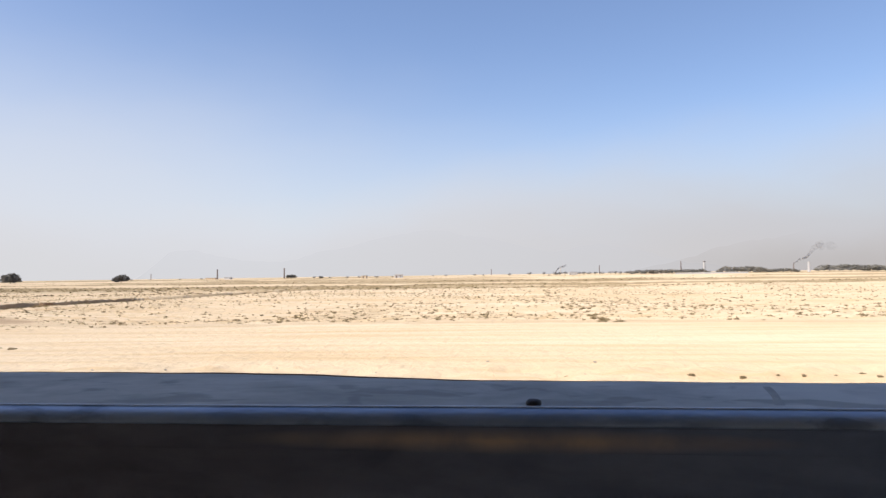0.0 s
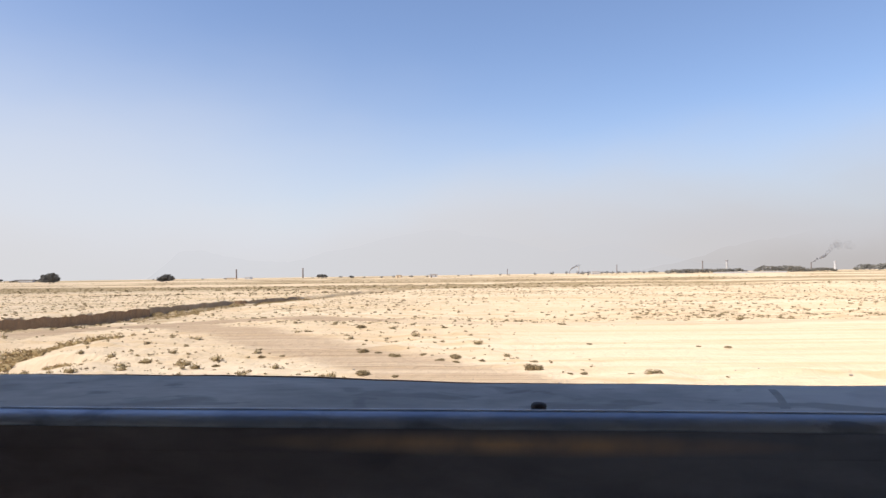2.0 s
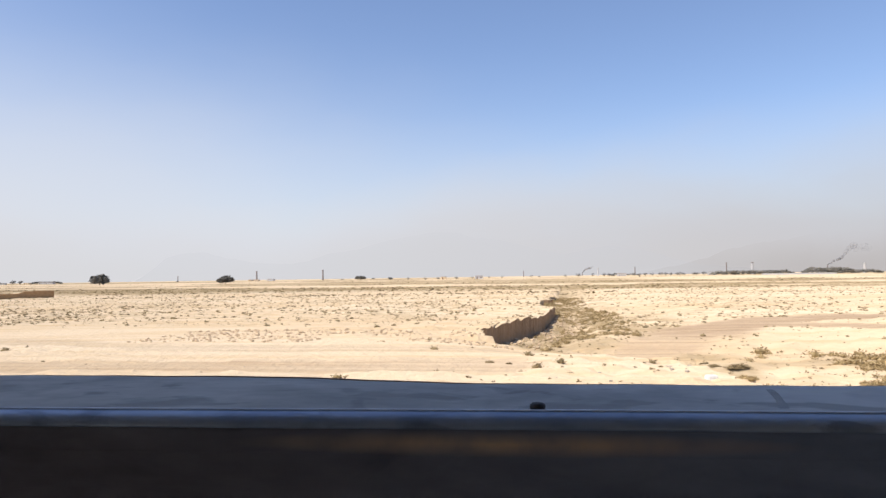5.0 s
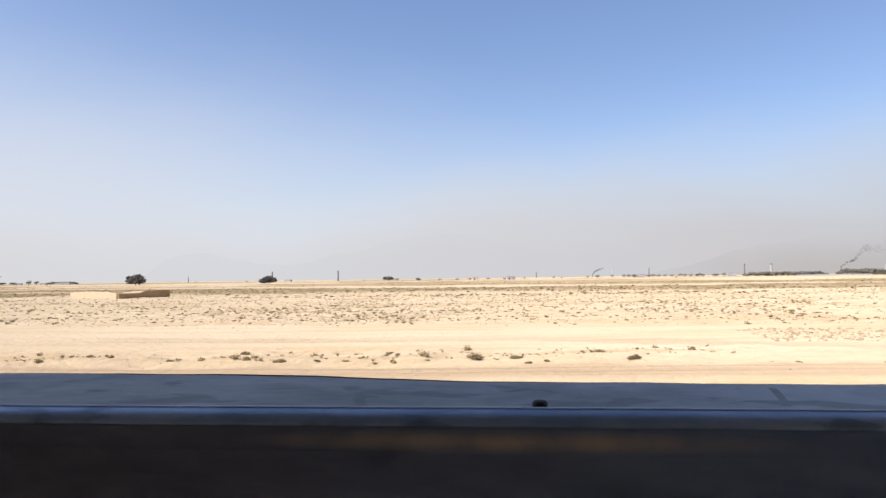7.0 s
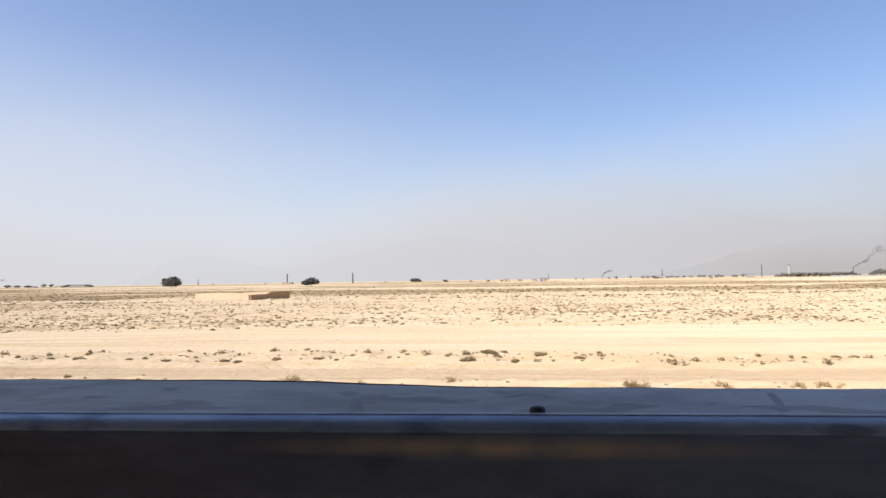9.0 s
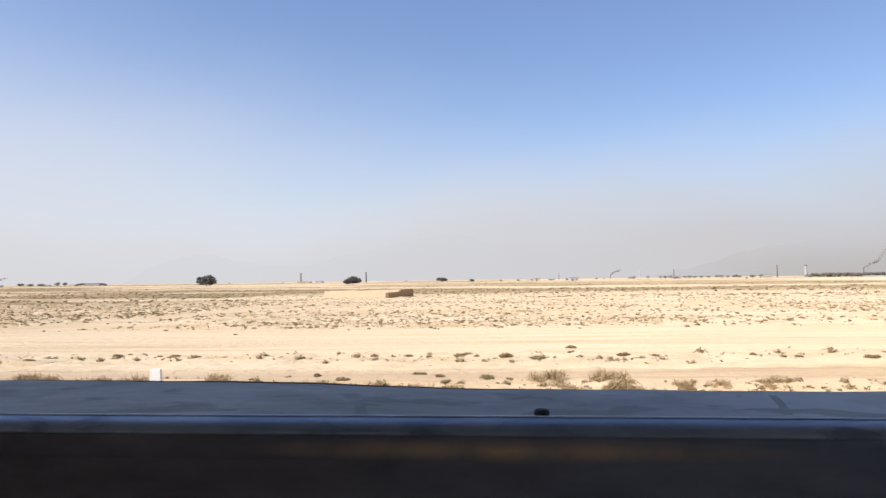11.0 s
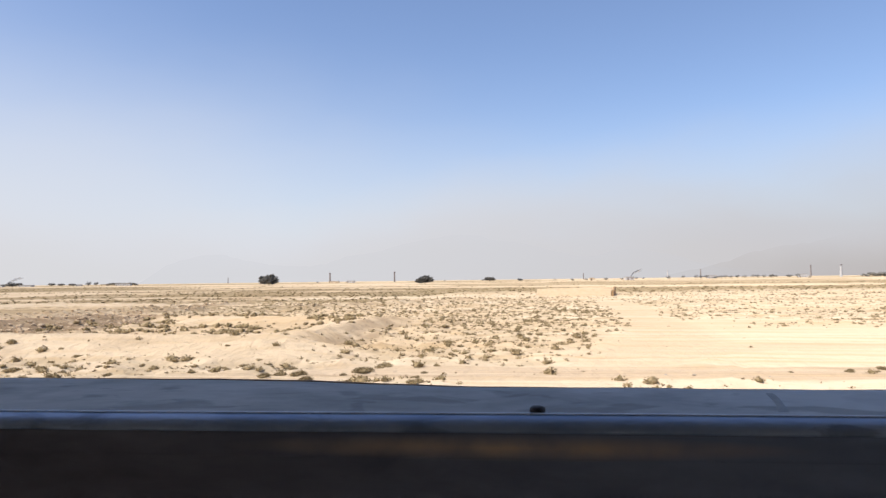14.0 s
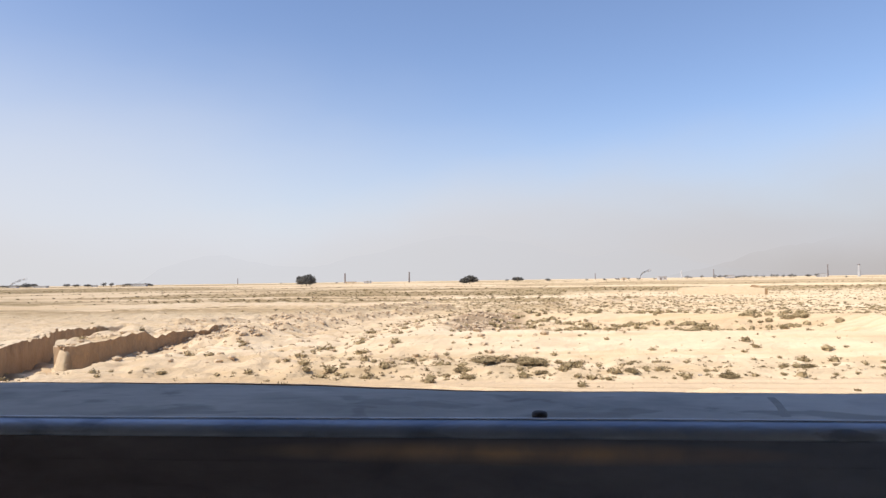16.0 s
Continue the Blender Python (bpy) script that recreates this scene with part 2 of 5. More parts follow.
# The dirt roads: centre line, half width, how dark the packed earth is.
ROADS = [
    ([(-34, 20), (-37.3, 24.4), (-41.9, 30.3), (-48, 38.1), (-56, 48), (-64.2, 59)], 2.6, 0.85),
    ([(-46.5, 57), (-54.8, 63), (-60, 62.5), (-64.2, 59), (-68.3, 53.3), (-71.3, 48.5)], 3.6, 1.0),
    ([(-71.3, 48.5), (-74, 43), (-77, 38), (-79, 34.5)], 2.4, 0.6),
    ([(-78, 34.5), (-88, 31.5), (-101, 32), (-116, 38.5), (-140, 39)], 1.5, 0.35),
    ([(-46.5, 57), (-36, 51), (-20, 48), (30, 47)], 2.4, 0.35),
    ([(-240, 24.6), (-200, 25), (-150, 25.2), (-100, 25), (-84, 26)], 1.7, 0.6),
    ([(-233, 22), (-229, 27), (-224.5, 38), (-220, 75), (-217, 118)], 2.6, 0.2),
    ([(-320, 21.6), (-262, 21.4), (-240, 23)], 1.2, 0.45),
    ([(-140, 39), (-200, 37.5), (-222, 34), (-232, 24)], 1.4, 0.2)]
# Dirt ground left bare by traffic and wind: x from, x to, y from, y to.
BARE = [(-32, 40, 24.5, 46), (-218, -96, 33, 50), (-100, -84, 27, 38), (-224, -214, 26, 60)]


def road_cover(x, y, tint=False):
    cover = np.zeros(np.shape(x))
    wob = 0.8 * (grain(x * 0.2, y * 0.2, 3) - 0.5)
    for points, half, dark in ROADS:
        cover = np.maximum(cover, (dark if tint else 1) * (1 - smooth(half * 0.6, half * 1.25, near_line(x, y, points) + wob)))
    return cover


def bare_cover(x, y):
    cover = road_cover(x, y)
    wx, wy = 5 * (grain(x * 0.1, y * 0.1, 4) - 0.5), 5 * (grain(x * 0.08, y * 0.3, 5) - 0.5)
    for x0, x1, y0, y1 in BARE:
        inside = smooth(x0 - 3, x0 + 3, x + wx) * (1 - smooth(x1 - 3, x1 + 3, x + wx)) * smooth(y0 - 1, y0 + 1, y + wy * 0.3) * (1 - smooth(y1 - 3, y1 + 3, y + wy))
        cover = np.maximum(cover, inside)
    return cover


# The edge of the wash: y, x of its western bank, depth, width of its bed.
WASH = np.array([(15, -76.0, 1.0, 21), (23.8, -76.5, 1.05, 21), (29.0, -77.4, 1.1, 21), (29.6, -80, 0.95, 21), (38.4, -84.5, 1.0, 21), (39, -85.4, 1.55, 20),
                 (44, -85.6, 1.65, 20), (51, -84.2, 1.65, 18), (61, -81.9, 1.75, 16), (73, -79.9, 1.45, 13), (80, -79.0, 1.15, 9), (82, -80.3, 1.05, 9),
                 (105.5, -79.6, 0.9, 8), (107, -77.9, 0.8, 8), (117, -77.5, 0.85, 7), (124, -76.5, 0.7, 6), (203, -70, 0.5, 4), (224, -57, 0.5, 4), (300, -40, 0.0, 4)])


def wash_side(x, y):
    """Metres east of the wash's western bank."""
    edge = np.interp(y, WASH[:, 0], WASH[:, 1])
    edge = edge + (0.5 * (grain(y * 0.22, 3.3, 1) - 0.5)) * smooth(33, 39, y) + 0.22 * (grain(y * 0.8, 8.1, 2) - 0.5) * (1 - 0.7 * smooth(70, 85, y))
    return x - edge


def wash_bed(x, y):
    """1 on the bed of the wash."""
    d, wide = wash_side(x, y), 0.75 * np.interp(y, WASH[:, 0], WASH[:, 3])
    return smooth(0.0, 0.6, d) * (1 - smooth(wide - 1, wide + 5, d)) * (y < 300) * (y > 17)


def ditch_side(x, y):
    """Metres west (-) or east of the far bank of the second ditch."""
    edge = np.interp(y, [15, 30, 35, 42, 49, 57, 75], [-290.5, -293, -294.6, -297.6, -301.2, -302.5, -304])
    return x - edge + 0.8 * (grain(y * 0.5, 21.7, 2) - 0.5)


# Rows of spoil thrown up beyond the ditch: line, height, half width.
SPOIL = [([(-295, 53), (-292, 60), (-289.4, 66), (-286.5, 78), (-283, 95), (-279, 115)], 0.50, 0.9), ([(-282.2, 38), (-280.6, 44.6), (-280.8, 55.5), (-280.2, 65), (-278.2, 74), (-274.5, 88)], 0.55, 0.9),
         ([(-287, 44), (-287, 54), (-285.5, 64)], 0.22, 1.6), ([(-262, 92), (-240, 130)], 0.45, 1.5)]


def ditch_face(x, y):
    """Metres west of the steep east face of the ridge beside the second ditch."""
    return np.interp(y, [30, 37.6, 43.2, 51.3, 60], [-293.2, -291.8, -290.8, -289.5, -288.6]) + 0.5 * (grain(y * 0.55, 4.4, 3) - 0.5) - x


def bank_crest(x, y):
    """The flat-topped spoil banks round the borrow pit, from 0 to 1."""
    crest_y = np.interp(x, [-271, -244.7], [33.2, 31.2])
    slope = np.where(y < crest_y, 5.4, 2.6)
    wob = 0.35 * (grain(x * 0.5, y * 0.5, 2) - 0.5)
    def bank(points, reach):
        return np.clip((reach - near_line(x, y, points) + wob) / (reach - 0.45), 0, 1)
    front = bank([(-270.6, 33.2), (-244.7, 31.2)], slope)
    left = bank([(-270.6, 33.2), (-270.6, 46), (-268.6, 62)], np.where(x > -270.2, 3.0, 5.0)) * (1 - smooth(56, 72, y))
    right = 0.85 * bank([(-244.7, 31.2), (-244.2, 40), (-242.4, 51.5)], np.where(x > -243.6, 2.2, 3.0)) * (1 - smooth(50, 55, y))
    back = 0.75 * bank([(-268.6, 62), (-255, 56), (-242.4, 52)], 3.0)
    return np.maximum(np.maximum(front, left), np.maximum(right, back))


def height(x, y):
    x, y = np.asarray(x, float), np.asarray(y, float)
    z = np.interp(y, [-60, -9, -3.2, 3.2, 9, 20, 45, 62, 110, 180, 300, 540, 800, 1200, 5000],
                  [0, 0, 1.35, 1.35, 0.05, 0.05, 0.0, -0.35, -0.45, -0.5, 0.0, 0.8, 1.0, 0.6, 0.6])
    crest = bank_crest(x, y)
    rough = (1 - 0.85 * bare_cover(x, y)) * (1 - 0.85 * smooth(0.02, 0.3, crest))
    open_land = smooth(12, 20, y)
    z = z + open_land * (0.5 * (grain(x * 0.03, y * 0.03, 0) - 0.5) + rough * (0.20 * (grain(x * 0.22, y * 0.22, 1) - 0.5)
        + 0.24 * (grain(x * 0.9, y * 0.9, 2) - 0.5) + 0.14 * (grain(x * 2.3, y * 2.3, 3) - 0.5))) * smooth(1500, 200, y)
    west = (1 - smooth(-239, -233, x)) * smooth(21, 24, y) * (1 - smooth(140, 220, y)) * rough
    z = z + west * (0.08 * (grain(x * 0.42, y * 0.42, 3) - 0.5) + 0.22 * (grain(x * 1.25, y * 1.25, 4) - 0.5) + 0.12 * (grain(x * 2.9, y * 2.9, 5) - 0.5))
    # wheel ruts on the roads
    rut = road_cover(x, y)
    z = z - 0.06 * rut * (0.5 + 0.5 * np.sin(y * 5.2 + 0.6 * grain(x * 0.1, y * 0.1, 2)))
    # the wash: an upright bank on the west, a bed, a slope up on the east
    depth = np.interp(y, WASH[:, 0], WASH[:, 2])
    d, wide = wash_side(x, y), np.interp(y, WASH[:, 0], WASH[:, 3])
    bank = np.where((y > 29.4) & (y < 38.2), smooth(-6, 7, d), smooth(0.0, 0.22, d))
    bed = bank * (1 - smooth(wide, wide + 6 + 10 * smooth(36, 46, y), d))
    z = z - depth * bed * (1 - 0.58 * smooth(2, 9, d) * smooth(38, 44, y)) * smooth(14, 18, y)
    z = z + 0.45 * np.exp(-((d - 1.2) / 0.9) ** 2) * (grain(x * 0.8, y * 0.8, 4)) * smooth(46, 54, y) * (1 - smooth(110, 122, y))
    z = z + 0.28 * np.exp(-((d - 17) / 5) ** 2) * smooth(46, 52, y) * (1 - smooth(68, 82, y))
    # the spoil bank with its corner
    lump = 0.94 + 0.08 * grain(x * 0.35, y * 0.35, 5) + 0.06 * grain(x * 1.3, y * 1.3, 1)
    z = z + 0.84 * crest * lump + 0.10 * smooth(0.05, 0.4, crest) * (1 - smooth(0.8, 1.0, crest)) * (grain(x * 2.6, y * 2.6, 5) - 0.5)
    z = z - 0.25 * smooth(-268, -264, x) * (1 - smooth(-249, -246, x)) * smooth(34.5, 37, y) * (1 - smooth(48, 54, y))
    # the second ditch and the clods thrown up beside it
    e = ditch_side(x, y)
    along = smooth(20.5, 25.0, y) * (1 - smooth(54, 62, y))
    q = ditch_face(x, y)
    east = np.interp(y, [30, 37.6, 43, 51.5], [1.65, 1.65, 1.25, 0.2]) * (1 - smooth(1.2, 12, -q))
    low = smooth(0, 0.3, e) * np.where(q > 0, 1.8, east)
    wide = np.interp(y, [36.8, 37.6, 39.5, 43, 51], [0.9, 1.2, 2.0, 3.3, 5.2])
    ridge_left = smooth(0.0, 0.28, q) * (1 - smooth(wide - 0.3, wide + 0.1, q)) * smooth(36.9, 37.3, y + 0.5 * (grain(x * 1.3, 2.2, 1) - 0.5))
    z = z - along * low * (1 - ridge_left * (0.80 + 0.20 * smooth(37.2, 39.6, y)))
    z = z + along * ridge_left * (0.05 + 0.22 * (grain(x * 0.8, y * 0.8, 3) - 0.5) + 0.22 * (grain(x * 2.1, y * 2.1, 1) - 0.5))
    z = z + 0.3 * along * smooth(0.3, 2, -q) * (1 - smooth(10, 16, -q)) * (grain(x * 0.9, y * 0.9, 1) - 0.4)
    for points, high, half in SPOIL:
        z = z + high * np.exp(-(near_line(x, y, points) / half) ** 2) * (0.75 + 0.5 * grain(x * 0.6, y * 0.6, 4) + 0.5 * (grain(x * 1.8, y * 1.8, 2) - 0.5))
    return z


def field_strip(x, y):
    """Dry grass along the edges of far fields, in long thin strips."""
    step = np.log(np.maximum(y, 1.0))
    return smooth(0.46, 0.54, 0.7 * grain(x * 0.005 + 0.8 * step, 8 * step, 1) + 0.3 * grain(x * 0.04, 34 * step, 4)) * smooth(60, 110, y + 110 * (1 - smooth(-262, -250, x)) - 110) * (1 - smooth(1300, 2400, y))


def density(x, y):
    """How thickly scrub grows, from 0 to 1."""
    d = 0.30 + 0.0 * x
    patch = smooth(0.35, 0.68, grain(x * 0.07, y * 0.07, 2))
    far = smooth(44, 52, y) * (1 - smooth(110, 230, y))
    d = 0.10 * (1 - far) + far * (0.22 + 0.6 * patch + 0.22 * (1 - smooth(-96, -86, x)) * smooth(50, 62, y))
    west = 1 - smooth(-231, -226, x - 0.065 * (y - 40) + 3 * (grain(x * 0.2, y * 0.2, 3) - 0.5))
    d = np.maximum(d, west * (0.8 + 0.2 * patch) * (1 - smooth(120, 180, y)))
    d = d * (1 - 0.9 * (1 - smooth(-278, -272, x)) * smooth(21, 25, y)) * (1 - 0.8 * (1 - smooth(-300, -292, x - 0.14 * (y - 53))))
    edge = (road_cover(x, y) < 0.2) * smooth(-58, -50, x) * (1 - smooth(-40, -35, x)) * (1 - smooth(42, 48, y))
    d = np.maximum(d, 0.28 * edge)
    d = np.maximum(d, wash_bed(x, y) * (0.5 + 0.5 * patch) * (y < 130))
    row = np.exp(-((y - 30.4 + 0.8 * np.sin(x * 0.13)) / 1.1) ** 2) * smooth(-215, -208, x) * (1 - smooth(-112, -104, x))
    d = np.where((x > -216) & (x < -90) & (y < 44), 0.75 * row, d)
    near = smooth(-206, -200, x) * (1 - smooth(-168, -160, x)) * smooth(20, 21, y) * (1 - smooth(23.3, 23.8, y))
    d = np.maximum(d, 0.5 * near)
    d = np.where((x > -30) & (y < 46), 0.0, d)
    d = d * (1 - 0.8 * smooth(0.06, 0.3, bank_crest(x, y)))
    d = d * (1 - 0.8 * smooth(-270, -268, x) * (1 - smooth(-246, -243, x)) * smooth(33, 35, y) * (1 - smooth(64, 68, y)))
    d = d * (1 - 0.8 * smooth(0, 4, -wash_side(x, y)) * (1 - smooth(5, 9, -wash_side(x, y))) * smooth(37, 40, y) * (1 - smooth(80, 90, y)))
    d = d * (1 - 0.97 * bare_cover(x, y) * (row < 0.3) * (near < 0.3))
    return d


# ---------- mesh helpers ----------
def mesh_of(name, verts, faces, mats, slots=None, soft=False):
    me = bpy.data.meshes.new(name)
    me.from_pydata([tuple(v) for v in verts], [], [tuple(f) for f in faces])
    for m in mats:
        me.materials.append(m)
    if slots is not None:
        me.polygons.foreach_set("material_index", np.asarray(slots, dtype=np.int32))
    if soft:
        me.polygons.foreach_set("use_smooth", np.ones(len(me.polygons), dtype=bool))
    me.update()
    return me


def part(name, bm, mat, parent, label="", soft=False):
    """One bmesh as one mesh object under a thing or a part."""
    me = bpy.data.meshes.new(name)
    bm.to_mesh(me)
    bm.free()
    me.materials.append(mat)
    if soft:
        me.polygons.foreach_set("use_smooth", np.ones(len(me.polygons), dtype=bool))
    ob = new(name, me)
    ob.parent = parent
    return tagged(ob, label)


def extrude_profile(points, x0, x1, steps=1, bend=None):
    """A bar along x with the cross-section points (y, z), closed; bend(x, y, z) may shift each point."""
    bm = bmesh.new()
    rings = []
    for i in range(steps + 1):
        x = x0 + (x1 - x0) * i / steps
        rings.append([bm.verts.new(bend(x, y, z) if bend else (x, y, z)) for y, z in points])
    n = len(points)
    for a, b in zip(rings, rings[1:]):
        for k in range(n):
            bm.faces.new((a[k], a[(k + 1) % n], b[(k + 1) % n], b[k]))
    for cap in (bm.faces.new(rings[0]), bm.faces.new(rings[-1][::-1])):
        for e in cap.edges:
            e.smooth = False
    bmesh.ops.recalc_face_normals(bm, faces=bm.faces)
    return bm


def lathe(rings, sides=12, wobble=0.0, seed=0):
    """A turned shape: rings of (radius, z) or (radius, z, dx, dy)."""
    bm, r = bmesh.new(), random.Random(seed)
    loops = []
    for ring in rings:
        rad, z, dx, dy = (*ring, 0, 0)[:4]
        loops.append([bm.verts.new((dx + rad * math.cos(2 * math.pi * k / sides) * (1 + wobble * (r.random() - 0.5)),
                                    dy + rad * math.sin(2 * math.pi * k / sides) * (1 + wobble * (r.random() - 0.5)), z)) for k in range(sides)])
    for a, b in zip(loops, loops[1:]):
        for k in range(sides):
            bm.faces.new((a[k], a[(k + 1) % sides], b[(k + 1) % sides], b[k]))
    bm.faces.new(loops[0][::-1]), bm.faces.new(loops[-1])
    return bm


def block(x0, x1, y0, y1, z0, z1, bevel=0.0):
    bm = bmesh.new()
    bmesh.ops.create_cube(bm, size=1, matrix=Matrix.LocRotScale(((x0 + x1) / 2, (y0 + y1) / 2, (z0 + z1) / 2), None, (x1 - x0, y1 - y0, z1 - z0)))
    if bevel:
        bmesh.ops.bevel(bm, geom=bm.edges[:], offset=bevel, segments=2, affect='EDGES')
    return bm


def thing(name, place, label, category, group="", kind="", turn=0):
    e = new(name)
    e.matrix_world = pose(*place, 0, 0, turn)
    e.empty_display_size = 0.2
    return tagged(e, label, category, group, kind)


def setting(name, bm, mat, label, soft=False):
    ob = part(name, bm, mat, None, label, soft)
    return tagged(ob, kind="structure")


# ---------- the ground, one sheet to the horizon ----------
def spaced(start, stop, first, growth):
    out, v, d = [], start, first
    while v < stop:
        out.append(v)
        v, d = v + d, d * growth
    return out + [stop]


def build_ground():
    left = [-v for v in spaced(322, 4300, 0.6, 1.09)][::-1]
    core = list(np.concatenate([np.arange(-321.6, -306, 0.4), np.arange(-306, -297.5, 0.3), np.arange(-297.5, -296, 0.07), np.arange(-296, -284, 0.13), np.arange(-284, -238, 0.25), np.arange(-238, -90, 0.4), np.arange(-90, -83, 0.2), np.arange(-83, -80.5, 0.06), np.arange(-80.5, -73, 0.2), np.arange(-73, 36, 0.4)]))
    xs = np.array(left + core + spaced(36.4, 4300, 0.6, 1.09))
    ys = np.array([-4000.0, -1500.0, -500.0, -150.0, -60.0, -40.0] + list(np.arange(-36, 14, 2.0)) + [15.0] + spaced(16.0, 150, 0.17, 1.0105) + list(np.arange(38.5, 84, 0.3)) + list(np.arange(84, 126, 0.5)) + spaced(153, 4950, 2.5, 1.028))
    ys = np.unique(np.round(ys, 4))
    gx, gy = np.meshgrid(xs, ys)
    # let the mesh lines follow the two cut banks
    lines = np.clip(gy, 15, 150)
    gx = gx + (82 - wash_side(0 * gx, lines)) * (1 - smooth(4, 34, np.abs(gx + 82))) * (1 - smooth(125, 150, gy))
    lines = np.clip(gy, 15, 75)
    gx = gx + (297 - ditch_side(0 * gx, lines)) * (1 - smooth(12, 24, np.abs(gx + 297) * (gx > -297) * 1.0 + np.abs(gx + 297) * (gx <= -297))) * (1 - smooth(75, 95, gy))
    gz = height(gx, gy)
    ny, nx = gx.shape
    me = bpy.data.meshes.new("ground")
    me.vertices.add(nx * ny)
    me.vertices.foreach_set("co", np.stack([gx, gy, gz], -1).ravel())
    a = (np.arange(ny - 1)[:, None] * nx + np.arange(nx - 1)[None, :]).ravel()
    quads = np.stack([a, a + 1, a + nx + 1, a + nx], 1)
    me.loops.add(quads.size)
    me.loops.foreach_set("vertex_index", quads.ravel())
    me.polygons.add(len(quads))
    me.polygons.foreach_set("loop_start", np.arange(0, quads.size, 4))
    me.polygons.foreach_set("use_smooth", np.ones(len(quads), dtype=bool))
    cover = me.color_attributes.new("cover", 'FLOAT_COLOR', 'POINT')
    trail = (1 - smooth(7, 11, wash_side(gx, gy) + 0.06 * (gy - 45))) * smooth(43, 48, gy)
    grass = np.maximum(0.55, 0.8 * trail) * wash_bed(gx, gy) * smooth(0.30 - 0.3 * trail, 0.6 - 0.25 * trail, grain(gx * 0.35, gy * 0.35, 2)) * (1 - road_cover(gx, gy)) * (gy < 200)
    grass = np.maximum(grass, field_strip(gx, gy))
    grass = np.maximum(grass, 0.38 * np.clip(density(gx, gy), 0, 1) * smooth(0.35, 0.6, grain(gx * 0.9, gy * 1.4, 4)) * (gy > 20))
    grass = np.maximum(grass, 0.7 * smooth(0.60, 0.75, grain(gx * 0.01 + 3.3, gy * 0.018, 3)) * smooth(260, 330, gy))
    inner = smooth(-270.6, -270.0, gx) * (1 - smooth(-266.5, -264.5, gx)) * smooth(36, 39, gy) * (1 - smooth(62, 72, gy))
    outer = smooth(-243.6, -243, gx) * (1 - smooth(-241.5, -240.5, gx)) * smooth(32, 35, gy) * (1 - smooth(50, 54, gy))
    earth = (0.95 * inner + 0.5 * outer) * smooth(0.2, 0.5, grain(gx * 0.7, gy * 0.7, 5))
    for points, high, half in SPOIL:
        earth = np.maximum(earth, high * np.exp(-(near_line(gx, gy, points) / half) ** 2) * smooth(0.3, 0.6, grain(gx * 1.1, gy * 1.1, 4)))
    earth = np.maximum(earth, 0.20 * (1 - smooth(-308, -292, gx - 0.2 * (gy - 60))) * smooth(30, 50, gy) * (1 - smooth(280, 420, gy)))
    earth = np.maximum(earth, 0.20 * smooth(0.45, 0.7, grain(gx * 0.8, gy * 1.1, 4)) * (1 - smooth(-238, -232, gx)) * smooth(22, 26, gy) * (1 - smooth(110, 160, gy)) * (1 - bare_cover(gx, gy)))
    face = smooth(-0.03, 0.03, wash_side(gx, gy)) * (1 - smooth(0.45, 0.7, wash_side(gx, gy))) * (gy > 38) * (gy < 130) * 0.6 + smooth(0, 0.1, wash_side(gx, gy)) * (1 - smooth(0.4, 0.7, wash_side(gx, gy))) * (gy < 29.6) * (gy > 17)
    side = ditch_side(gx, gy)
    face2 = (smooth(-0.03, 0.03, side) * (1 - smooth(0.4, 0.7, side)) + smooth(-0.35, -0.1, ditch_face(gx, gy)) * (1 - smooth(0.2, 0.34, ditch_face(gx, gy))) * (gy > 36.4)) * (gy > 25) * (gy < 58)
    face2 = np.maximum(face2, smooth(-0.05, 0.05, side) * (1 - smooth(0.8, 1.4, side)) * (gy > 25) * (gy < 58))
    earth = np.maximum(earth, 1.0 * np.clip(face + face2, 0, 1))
    data = np.stack([road_cover(gx, gy, True), grass, earth, np.ones_like(gx)], -1).astype(np.float32)
    cover.data.foreach_set("color", data.ravel())
    me.materials.append(SAND)
    me.update(calc_edges=True)
    return tagged(new("ground", me), "pale dusty desert sand with wheel ruts and a cut wash", "ground", kind="structure")


build_ground()


def ground_z(x, y):
    return float(height(x, y))


